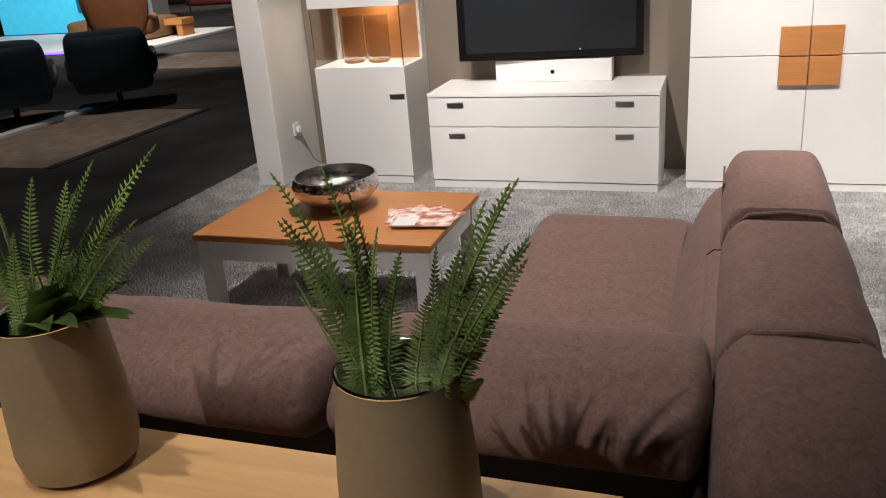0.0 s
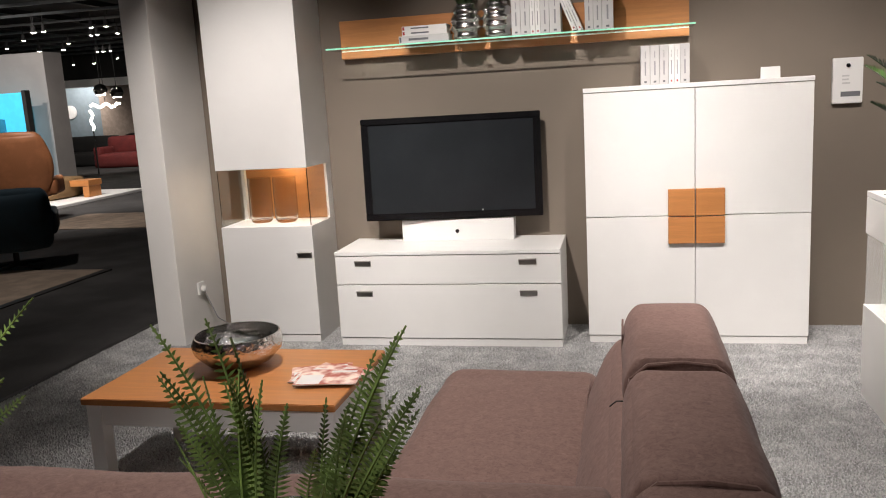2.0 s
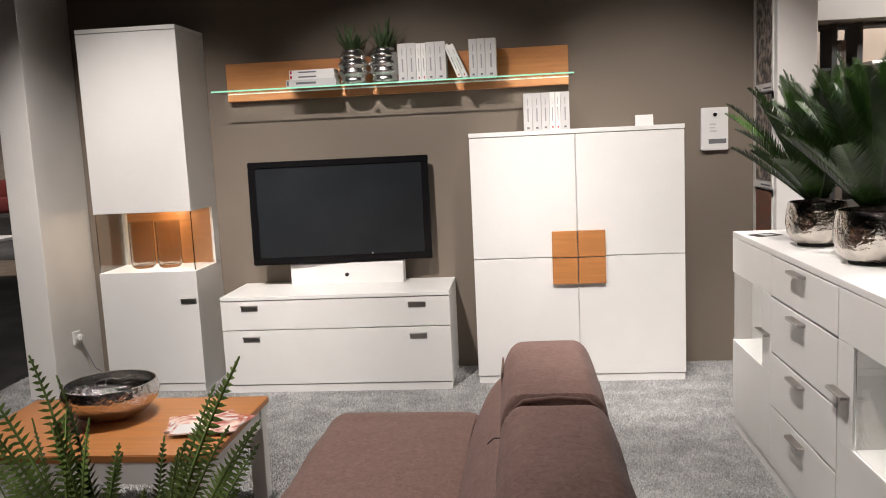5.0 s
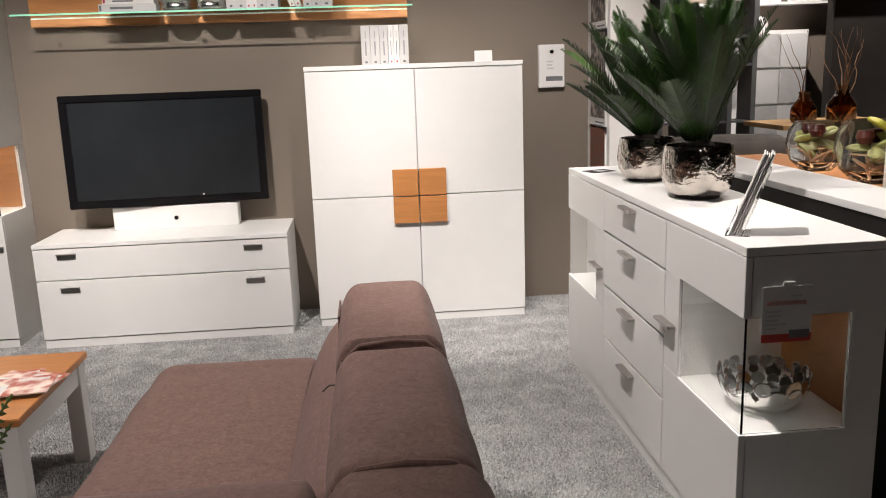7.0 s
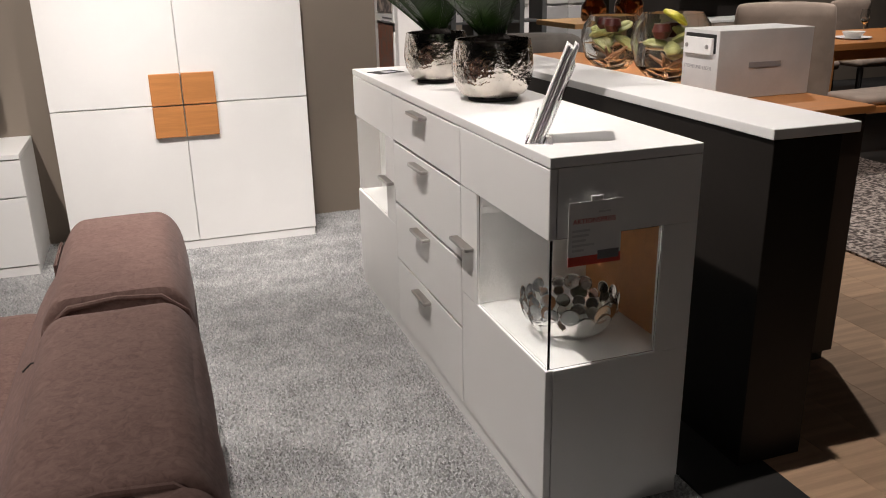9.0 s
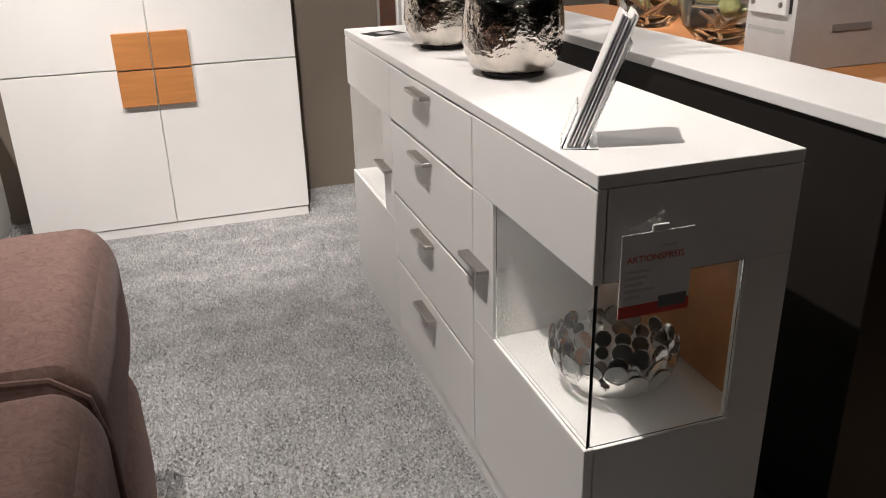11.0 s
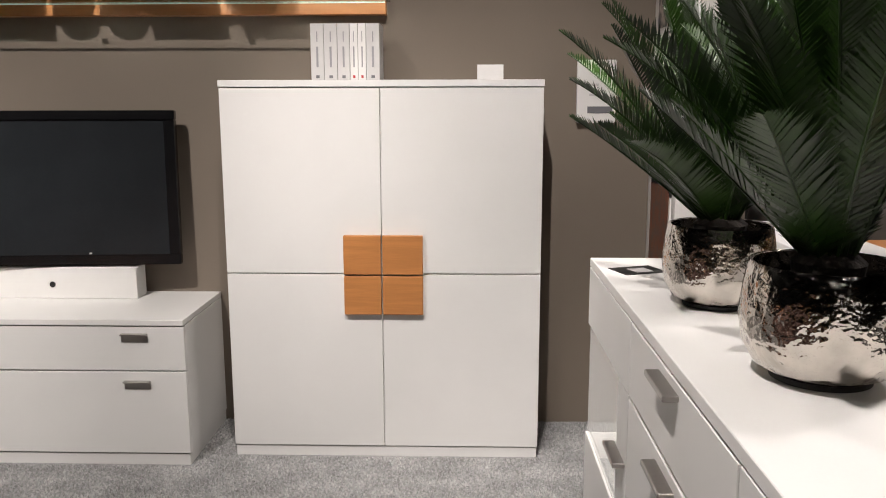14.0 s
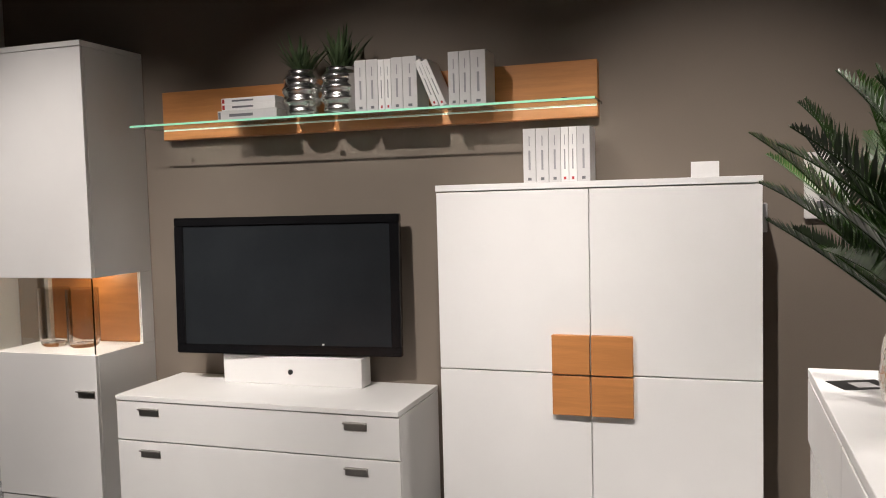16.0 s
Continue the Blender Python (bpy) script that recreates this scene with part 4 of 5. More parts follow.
for k, (vx, vy) in enumerate(((0.945, 2.855), (0.385, 2.90))):
    P = thing("fern_vase", (vx, vy, 0.75), ("frosted sand-coloured vase with upright fern fronds" if k == 0 else "frosted sand-coloured vase with ferns and broad leaves"), "vase", "vases on the console")
    part("vase", lathe([(0, 0), (0.062, 0.0), (0.082, 0.012), (0.089, 0.045), (0.087, 0.11), (0.080, 0.19), (0.075, 0.25), (0.0715, 0.25), (0.076, 0.19), (0.083, 0.11), (0.084, 0.05), (0, 0.03)], 56), FROST, P, "frosted sand glass", local=True, smooth=True)
    rim = lathe([(0.0712, 0.2495), (0.0755, 0.2495), (0.0758, 0.2515), (0.0733, 0.2535), (0.0709, 0.2515), (0.0712, 0.2495)], 56)
    part("rim", rim, CHROME, P, "shiny rim", local=True, smooth=True)
    rnd = random.Random(11 + k)
    if k == 0:
        tips = [(-0.115, 0.49), (-0.06, 0.49), (-0.09, 0.45), (-0.035, 0.47), (-0.02, 0.44), (0.0, 0.43), (0.01, 0.39), (-0.15, 0.335), (-0.12, 0.40), (-0.05, 0.42), (0.155, 0.49), (0.15, 0.43), (0.165, 0.42), (0.10, 0.44), (0.09, 0.40), (0.04, 0.38), (0.065, 0.37), (0.12, 0.36), (0.07, 0.33)]
    else:
        tips = [(0.20, 0.49), (0.13, 0.45), (0.21, 0.41), (0.09, 0.43), (0.03, 0.43), (0.06, 0.41), (-0.01, 0.44), (-0.05, 0.43), (-0.09, 0.42), (0.0, 0.38), (0.15, 0.36), (-0.12, 0.40), (0.11, 0.47)]
    tips += [(a + rnd.uniform(-0.03, 0.03), b - rnd.uniform(0.02, 0.09)) for a, b in tips]
    for i, (tx_, tz_) in enumerate(tips):
        right = tx_ > 0.03 and k == 0
        b0 = Vector(((0.022 if right else -0.022) + rnd.uniform(-0.015, 0.015), rnd.uniform(-0.03, 0.03), 0.14))
        t0 = Vector((tx_, rnd.uniform(-0.05, 0.07), tz_))
        dv = t0 - b0
        part("frond", leaf_frond(b0, math.atan2(dv.y, dv.x), math.asin(dv.z / dv.length) + 0.1, dv.length, rnd.uniform(0.020, 0.027), 46, 0.30, 0.0040, 0.12, 31 * k + i, 0.3, 0.08, (1.2 + rnd.uniform(-0.45, 0.45)) * (1 if dv.y < 0 else -1), 13), FERN, P, local=True)
    if k == 1:
        for i in range(12):
            part("leaf", blade_leaf((0.02 * math.cos(i), 0.02 * math.sin(i), 0.215), rnd.uniform(-0.9, 0.9), rnd.uniform(0.45, 1.1), rnd.uniform(0.13, 0.20), 0.045, rnd.uniform(0.3, 0.9)), FERN, P, "broad pale green leaf", local=True, smooth=True)

# ---- divider behind the sideboard ----
D = thing("room_divider", (3.1, 5.5, 0), "dark low divider wall with a white top board", "divider")
part("wall_core", box(2.975, 4.195, 0, 3.185, 6.70, 0.925, 0.002), DARKBROWN, D, "dark brown laminate core")
part("top_board", box(2.965, 4.188, 0.926, 3.235, 6.705, 0.953, 0.002), WHITE, D, "white top board")

# ---- alder cabinet with glass bowls ----
A = thing("alder_chest", (3.5, 5.5, 0), "alder wood chest behind the low divider", "cabinet")
part("body", box(3.26, 4.62, 0.04, 3.70, 6.6, 0.875, 0.002), DARKWOOD, A, "dark brown wooden body")
part("top_panel", box(3.25, 4.60, 0.876, 3.715, 6.61, 0.90, 0.002), ALDER, A)
part("plinth", box(3.28, 4.64, 0, 3.68, 6.58, 0.039, 0.001), BLACKMATT, A)
G = thing("sample_box", (3.5, 4.9, 0.9), "pale grey upright sample box with handles", "box")
part("shell", box(3.325, 4.895, 0.9005, 3.708, 5.09, 1.125, 0.002), GREYPAPER, G, "grey cardboard shell")
part("opening", box(3.3235, 4.91, 1.05, 3.3248, 5.075, 1.112, 0), BLACKMATT, G, "dark slot")
part("front_tray", box(3.31, 4.918, 1.045, 3.3234, 5.068, 1.1, 0.002), PAPER, G, "white tray with two studs")
for y in (4.938, 5.048):
    part("stud", moved(lathe([(0, 0), (0.007, 0), (0.007, 0.004), (0, 0.005)], 12), Matrix.Translation((3.3099, y, 1.072)) @ Euler((0, -math.pi / 2, 0)).to_matrix().to_4x4()), STEEL, G)
bt_ = bpy.data.curves.new("lettering", "FONT")
bt_.body, bt_.size, bt_.extrude = "STOFFE UND LEDER", 0.017, 0.0003
bt_.materials.append(SOFTINK)
bo = new("lettering", bt_)
bo.parent, bo.location, bo.rotation_euler = G, (3.3246 - 3.5, 5.078 - 4.9, 0.995 - 0.9), (math.pi / 2, 0, -math.pi / 2)
part("printed_line", box(3.45, 4.8935, 1.0, 3.58, 4.8948, 1.018, 0), SOFTINK, G)
for k, (bx, by, r) in enumerate(((3.50, 5.42, 0.158), (3.50, 5.86, 0.14))):
    g = thing("glass_fruit_bowl", (bx, by, 0.9004), "round glass bowl filled with green slices and fruit", "bowl", "glass bowls on the chest")
    prof = [(0, 0), (r * 0.5, 0), (r * 0.85, r * 0.35), (r, r * 0.9), (r * 0.92, r * 1.35), (r * 0.72, r * 1.62), (r * 0.70, r * 1.62), (r * 0.89, r * 1.34), (r * 0.97, r * 0.9), (r * 0.82, r * 0.37), (0, 0.006)]
    part("glass_body", lathe(prof, 44), GLASS, g, "clear round glass", local=True, smooth=True).visible_shadow = False
    rnd = random.Random(70 + k)
    for i in range(7):
        a = rnd.uniform(0, 6.28)
        part("slice", moved(cushion(-0.045, -0.02, -0.012, 0.045, 0.02, 0.012, 0.012, 0.01, 5, 0.003, i), Matrix.Translation((0.055 * math.cos(a), 0.055 * math.sin(a), 0.10 + 0.012 * i)) @ Euler((rnd.uniform(-0.6, 0.6), rnd.uniform(-0.5, 0.5), a)).to_matrix().to_4x4()), GREEN, g, "pale green slice", local=True, smooth=True)
    if k == 0:
        part("lemon_slice", moved(cushion(-0.055, -0.035, -0.01, 0.055, 0.035, 0.01, 0.01, 0.012, 6, 0.003, 9), Matrix.Translation((0.0, -0.02, 0.235)) @ Euler((0.5, 0.3, 0.6)).to_matrix().to_4x4()), YELLOW, g, "bright yellow slice", local=True, smooth=True)
    for i in range(2):
        a = 2.1 * i + k + 1
        part("fruit", lathe([(0, 0), (0.025, 0.004), (0.038, 0.03), (0.03, 0.058), (0, 0.06)], 18, (0.045 * math.cos(a), 0.045 * math.sin(a), 0.155)), DARKRED, g, "dark red fruit", local=True, smooth=True)
    for i in range(5):
        a = 1.3 * i
        part("twig", rod([(0.07 * math.cos(a), 0.07 * math.sin(a), 0.02), (0.02 * math.cos(a + 1), 0.02 * math.sin(a + 1), 0.06), (0.08 * math.cos(a + 2.5), 0.08 * math.sin(a + 2.5), 0.10)], [0.006, 0.008, 0.005], 6), DRIFT, g, local=True, smooth=True)

# ---- dining display ----
rg = thing("shaggy_rug", (5.6, 6.3, 0), "brown and beige shaggy rug under the dining table", "rug")
part("fleece", box(4.62, 5.25, -0.0003, 6.2, 7.2, 0.015, 0.004), SHAGGY, rg)
DT = thing("dining_table", (7.2, 7.9, 0), "alder dining table laid with white plates", "table")
part("tabletop", box(6.25, 7.45, 0.70, 8.3, 8.45, 0.75, 0.003), ALDER, DT)
for x in (6.3, 8.18):
    for y in (7.5, 8.33):
        part("leg", box(x, y, -0.012, x + 0.06, y + 0.06, 0.6995, 0.002), ALDER, DT)
part("apron", box(6.36, 7.52, 0.62, 8.18, 7.54, 0.6995, 0), ALDER, DT)


def dining_chair(x, y, yaw, z=-0.0115, s=1.0):
    c = thing("dining_chair", (x, y, z), "beige upholstered dining chair with dark legs", "chair", "chairs round the dining table")
    c.rotation_euler, c.scale = (0, 0, yaw), (s, s, s)
    part("seat", cushion(-0.23, -0.24, 0.40, 0.23, 0.22, 0.49, 0.04, 0.01, 8), BEIGEFABRIC, c, local=True, smooth=True)
    part("backrest", cushion(-0.23, 0.19, 0.44, 0.23, 0.26, 0.98, 0.03, 0.01, 8), BEIGEFABRIC, c, local=True, smooth=True)
    for lx in (-0.19, 0.19):
        for ly in (-0.2, 0.2):
            part("leg", rod([(lx, ly, 0), (lx * 0.95, ly * 0.95, 0.41)], [0.014, 0.02], 8), BLACKMATT, c, local=True)
    return c


dining_chair(7.2, 8.75, 0.0)
dining_chair(7.9, 8.75, 0.0)
dining_chair(5.07, 6.6, 2.42, 0.0152, 1.12)
BN = thing("alder_bench", (6.1, 6.8, 0), "alder bench with a beige rolled pad", "bench")
part("seat", box(5.45, 6.55, 0.42, 7.2, 6.95, 0.46, 0.003), ALDER, BN)
for x in (5.6, 6.95):
    part("leg", box(x, 6.58, 0.0152 if x < 6 else -0.0115, x + 0.08, 6.92, 0.4195, 0.002), ALDER, BN)
pad = thing("bench_pad", (6.3, 6.75, 0.46), "beige fabric pad lying on the bench", "cushion")
part("pad", cushion(5.75, 6.58, 0.4603, 6.9, 6.92, 0.52, 0.025, 0.01, 8), BEIGEFABRIC, pad, smooth=True)
for i, (x, y) in enumerate(((6.75, 7.75), (7.4, 7.7), (6.7, 8.2))):
    pl = thing("plate_setting", (x, y, 0.7502), "white square bowl on a flat white plate", "tableware", "table settings")
    part("plate", lathe([(0, 0), (0.09, 0), (0.14, 0.012), (0.138, 0.015), (0.09, 0.005), (0, 0.004)], 32), WHITE, pl, local=True, smooth=True)
    part("bowl", lathe([(0, 0.006), (0.05, 0.006), (0.085, 0.055), (0.082, 0.055), (0.048, 0.012), (0, 0.012)], 28), WHITE, pl, local=True, smooth=True)
    wg = thing("wine_glass", (x + 0.2, y + 0.1, 0.7502), "clear stemmed wine glass on the dining table", "glass", "table settings")
    part("glass_body", lathe([(0, 0), (0.035, 0), (0.034, 0.003), (0.004, 0.008), (0.004, 0.09), (0.03, 0.12), (0.036, 0.16), (0.03, 0.21), (0.029, 0.21), (0.034, 0.16), (0.028, 0.123), (0, 0.10)], 24), GLASS, wg, local=True, smooth=True).visible_shadow = False

# dark tall panel and wall cabinet
solid("wall_panel_dark", box(6.15, 10.301, -0.012, 8.068, 10.45, 2.303, 0.003), DARKBROWN, "tall dark brown wall panel", "wall")
wc = thing("hanging_cabinet", (7.08, 10.2, 1.0), "pale curved wall cabinet with an alder shelf", "cabinet")
part("lower_box", cushion(6.90, 9.98, 1.02, 7.27, 10.3, 1.45, 0.03, 0.02, 8, 0), BEIGEFABRIC, wc, "cream lacquered box", smooth=True)
part("alder_back", box(6.91, 10.25, 1.455, 7.26, 10.3, 1.75, 0), ALDER, wc)
part("upper_box", box(6.90, 9.98, 1.755, 7.27, 10.3, 2.1, 0.004), WHITE, wc)
gu = thing("glass_wall_unit", (7.68, 10.27, 1.0), "dark glass-fronted wall unit beside the cabinet", "cabinet")
part("carcass", box(7.34, 10.21, 1.0, 8.02, 10.3, 2.25, 0.003), BLACKMATT, gu)
for gx0 in (7.355, 7.69):
    part("glass_door", box(gx0, 10.198, 1.02, gx0 + 0.315, 10.209, 2.23, 0.002), SCREEN, gu, "dark glass door")
lc = thing("cream_sideboard", (7.1, 10.0, 0), "low cream sideboard against the dark panel", "sideboard")
part("body", box(6.62, 9.80, -0.011, 7.68, 10.299, 0.752, 0.003), BEIGEFABRIC, lc, "cream lacquered body")
part("top_board", box(6.60, 9.78, 0.754, 7.70, 10.299, 0.78, 0.003), WHITE, lc, "white top board")
for dx in (6.63, 6.98, 7.33):
    part("door", box(dx, 9.782, 0.05, dx + 0.34, 9.799, 0.745, 0.002), BEIGEFABRIC, lc)

# ---- lattice shelf with books ----
LS = thing("lattice_bookcase", (4.7, 10.1, 0), "open grey metal bookcase dividing the rooms", "bookcase")
lx = (3.95, 4.24, 4.46, 4.93, 5.165)
for x in lx:
    part("post", box(x - 0.025, 9.95, -0.012, x + 0.025, 10.25, 2.302, 0.002), DARKSHELF, LS)
for z in (0.35, 0.83, 1.37, 1.64, 1.89, 2.27):
    for a, b_ in zip(lx, lx[1:]):
        if z == 1.89 and a > 4.9:
            continue
        part("shelf_board", box(a + 0.0255, 9.96, z, b_ - 0.0255, 10.24, z + 0.022, 0.001), DARKSHELF, LS)
rnd = random.Random(17)
for a, b_ in zip(lx, lx[1:]):
    for z in (0.852, 1.392, 1.662, 1.912):
        if rnd.random() < 0.2 or (a > 4.9 and z > 1.6):
            continue
        x = a + 0.04
        while x < b_ - 0.08 - rnd.uniform(0, 0.14):
            w, hh = rnd.uniform(0.02, 0.045), rnd.uniform(0.18, 0.25)
            bk = thing("book", (x, 10.0, z + 0.0003), "pale book standing in the grey bookcase", "book", "books in the bookcase")
            part("cover", box(0, 0, 0, w, 0.15, hh, 0.001), rnd.choice((PAPER, GREYPAPER, GREYPAPER, BEIGEFABRIC)), bk, local=True)
            part("printed_line", box(w * 0.3, -0.0008, hh * 0.3, w * 0.7, 0, hh * 0.7, 0), INK, bk, local=True)
            x += w + 0.002
vs = thing("silver_vase", (5.05, 10.1, 1.6623), "slender polished silver vase in the bookcase", "vase")
part("body", lathe([(0, 0), (0.035, 0), (0.05, 0.08), (0.075, 0.2), (0.06, 0.27), (0.03, 0.30), (0.035, 0.32), (0, 0.32)], 28), CHROME, vs, local=True, smooth=True)

# white cabinets and shelf beyond
WC = thing("white_wall_cabinet", (6.0, 11.6, 0), "white tall cabinet with small glass doors", "cabinet")
part("body", box(5.55, 11.5, -0.012, 6.55, 11.98, 1.75, 0.003), WHITE, WC)
for i in range(3):
    for j in range(4):
        part("door", box(5.57 + 0.325 * i, 11.48, 0.10 + 0.41 * j, 5.88 + 0.325 * i, 11.499, 0.48 + 0.41 * j, 0.002), WHITE if (i + j) % 2 else GREYPAPER, WC)
sv = thing("wall_board", (6.3, 11.8, 2.0), "white wall board carrying books and pots", "shelf")
part("board", box(5.3, 11.75, 2.05, 7.4, 11.999, 2.08, 0.001), WHITE, sv)
for i in range(16):
    bk = thing("book", (5.9 + 0.05 * i + (0.15 if i > 8 else 0), 11.78, 2.0803), "pale book standing on the wall board", "book", "books on the wall board")
    part("cover", box(0, 0, 0, 0.042, 0.15, 0.2 + 0.03 * ((i * 7) % 3), 0.001), PAPER if i % 3 else GREYPAPER, bk, local=True)
for i in range(2):
    pb = thing("white_round_pot", (5.85 + 0.2 * i, 11.7, 1.7503), "round white ceramic pot on the cabinet", "pot", "round pots")
    part("body", lathe([(0, 0), (0.06, 0), (0.095, 0.06), (0.085, 0.13), (0.05, 0.16), (0, 0.15)], 24), WHITE, pb, local=True, smooth=True)

# grey-brown lounge sofa seen over the divider
SA = thing("grey_sofa", (4.4, 8.4, 0), "grey-brown fabric sofa seen from behind", "sofa")
part("backrest", cushion(3.55, 8.0, 0.35, 4.55, 8.30, 0.86, 0.08, 0.02, 10), GREYFABRIC, SA, smooth=True)
part("base", cushion(3.55, 8.0, 0.0, 4.55, 9.0, 0.40, 0.06, 0, 8), GREYFABRIC, SA, smooth=True)

# oak side table with amber jugs and twigs
ST = thing("side_table", (5.2, 8.9, 0), "oak side table with pale block legs", "table")
part("tabletop", box(4.72, 8.5, 0.86, 5.75, 9.2, 0.90, 0.003), OAK, ST)
part("leg", box(5.05, 8.7, -0.012, 5.35, 9.0, 0.8595, 0.002), BEIGEFABRIC, ST)
for k, (x, y, s) in enumerate(((5.02, 8.75, 1.0), (5.33, 8.72, 1.15))):
    jg = thing("amber_jug", (x, y, 0.9003), "brown amber glass jug on the side table", "jug", "amber jugs")
    part("glass_body", lathe([(0, 0), (0.09 * s, 0), (0.105 * s, 0.03 * s), (0.10 * s, 0.12 * s), (0.05 * s, 0.19 * s), (0.04 * s, 0.23 * s), (0.05 * s, 0.25 * s), (0.045 * s, 0.25 * s), (0.035 * s, 0.22 * s), (0.09 * s, 0.12 * s), (0, 0.01)], 28), AMBER, jg, local=True, smooth=True)
    rnd = random.Random(90 + k)
    for i in range(9 if k else 3):
        p, dv = Vector((0, 0, 0.1)), Vector((rnd.uniform(-0.5, 0.3), rnd.uniform(-0.4, 0.4), 1)).normalized()
        pts = [p.copy()]
        for j in range(8):
            dv = (dv + Vector((rnd.uniform(-0.35, 0.3), rnd.uniform(-0.3, 0.3), rnd.uniform(-0.15, 0.2)))).normalized()
            p = p + dv * 0.085
            pts.append(p.copy())
        part("twig", rod(pts, [0.006 * (1 - j / 10) for j in range(9)], 5), DRIFT, jg, "bare brown twig", local=True)

# ---- the showroom to the west ----
r1 = thing("beige_rug", (-4.4, 8.0, 0), "flat beige rug with a dark border", "rug", "beige rugs")
part("fleece", box(-5.9, 6.9, -0.0115, -3.69, 9.05, -0.004, 0.002), RUG, r1)
part("border", box(-3.688, 6.9, -0.0115, -3.60, 9.05, -0.003, 0.001), BLACKMATT, r1)
r2 = thing("beige_rug", (-7.0, 12.6, 0), "pale beige rug on the dark floor", "rug", "beige rugs")
part("fleece", box(-6.9, 11.75, -0.0115, -4.3, 13.3, -0.004, 0.002), RUG, r2)


def lounge_chair(x, y, z, yaw, m, lab, high=0.0, s=1.0):
    c = thing("lounge_chair", (x, y, z), lab, "chair", "swivel lounge chairs")
    c.rotation_euler, c.scale = (0, 0, yaw), (s, s, s)
    part("seat", cushion(-0.36, -0.36, 0.32, 0.36, 0.30, 0.46, 0.07, 0.02, 8, 0.003, 2), m, c, local=True, smooth=True)
    drop = 0.16 if high < 0 else 0.0
    bk = cushion(-0.38, -0.06, -drop, 0.38, 0.06, 0.60 + high, (0.055, 0.055, 0.08), 0.03, 12, 0.004, 4)
    for v in bk.verts:
        v.co.y -= 0.35 * (v.co.x ** 2)
        v.co.x *= 0.98 if high < 0 else 0.86 + 0.22 * math.sin(math.pi * min(1, max(0, v.co.z) / (0.6 + high)))
    part("backrest", moved(bk, Matrix.Translation((0, 0.30, 0.36)) @ Euler((-0.22, 0, 0)).to_matrix().to_4x4()), m, c, local=True, smooth=True)
    for k in (-1, 1):
        part("armrest", cushion(k * 0.38 - 0.05, -0.30, 0.34, k * 0.38 + 0.05, 0.28, 0.58, 0.045, 0.01, 6), m, c, local=True, smooth=True)
    part("column", lathe([(0, 0.03), (0.03, 0.03), (0.025, 0.33), (0, 0.33)], 14), BLACKMATT, c, local=True)
    for i in range(4):
        a = math.pi / 4 + i * math.pi / 2
        part("base_arm", rod([(0, 0, 0.045), (0.33 * math.cos(a), 0.33 * math.sin(a), 0.015)], [0.022, 0.014], 6), BLACKMATT, c, local=True)
    return c


lounge_chair(-4.75, 9.15, -0.004, 3.75, TEAL, "dark teal swivel lounge chair on the beige rug", -0.14)
lounge_chair(-5.35, 8.35, -0.004, 3.85, TEAL, "dark teal swivel lounge chair on the beige rug", -0.14)
lounge_chair(-5.75, 7.45, -0.004, 4.0, TEAL, "dark teal swivel lounge chair on the beige rug", -0.14)
# White strip added for the light that falls along the rug's edge.
lb_ = thing("lit_rug_edge", (-5.0, 8.4, 0), "thin white strip standing in for the rug's lit edge", "board")
part("board", box(-5.10, 7.4, -0.0038, -4.98, 9.0, 0.03, 0.003), WHITE, lb_)
solid("pavement_platform", box(-22, 13.7, -0.012, -8.0, 16.6, 0.05, 0.01), WHITE, "low white display platform", "platform")
solid("platform_strip", box(-12, 13.62, 0.0, -8.2, 13.69, 0.03, 0.002), VIOLET, "violet light strip along the platform", "light strip")
lounge_chair(-7.55, 12.85, -0.012, 3.6, TAN, "tan leather high-backed swivel lounge chair", 0.25, 1.1)
wbk = thing("wooden_stool_block", (-8.6, 15.4, 0.05), "small alder wood block stools", "stool")
part("seat", box(-8.9, 15.2, 0.25, -8.2, 15.6, 0.36, 0.01), ALDER, wbk)
part("leg", box(-8.88, 15.22, 0.051, -8.75, 15.58, 0.2495, 0.005), ALDER, wbk)
part("leg", box(-8.35, 15.22, 0.051, -8.22, 15.58, 0.2495, 0.005), ALDER, wbk)


def far_sofa(x0, y0, x1, y1, z, m, lab):
    f = thing("showroom_sofa", ((x0 + x1) / 2, (y0 + y1) / 2, z), lab, "sofa", "sofas in the showroom")
    part("base", cushion(x0, y0, z, x1, y1, z + 0.42, 0.08, 0.02, 6), m, f, smooth=True)
    part("backrest", cushion(x0, y1 - 0.25, z + 0.35, x1, y1, z + 0.9, 0.1, 0.02, 6), m, f, smooth=True)
    part("armrest", cushion(x0, y0, z + 0.3, x0 + 0.25, y1 - 0.2, z + 0.62, 0.08, 0.0, 6), m, f, smooth=True)


far_sofa(-14.1, 23.7, -11.6, 24.7, -0.012, REDFABRIC, "dark red fabric sofa in the showroom")
far_sofa(-16.9, 24.8, -14.4, 25.8, -0.012, BLACKMATT, "black leather sofa in the showroom")
far_sofa(-15.4, 26.6, -12.9, 27.6, -0.012, BLACKMATT, "black leather sofa in the showroom")
db = thing("daybed", (-9.4, 15.2, 0.05), "low ochre upholstered daybed on the platform", "daybed")
part("mattress", cushion(-10.4, 14.7, 0.05, -8.6, 15.7, 0.42, 0.08, 0.02, 6), mat("ochre_fabric", (0.20, 0.12, 0.05), 0.9), db, smooth=True)
solid("wall_column", box(-13.9, 17.9, -0.012, -10.85, 18.5, 2.93, 0.004), CONCRETE, "grey rendered showroom column", "column")
vw = thing("blue_video_wall", (-12.6, 17.0, 0), "tall glowing blue picture wall", "display wall")
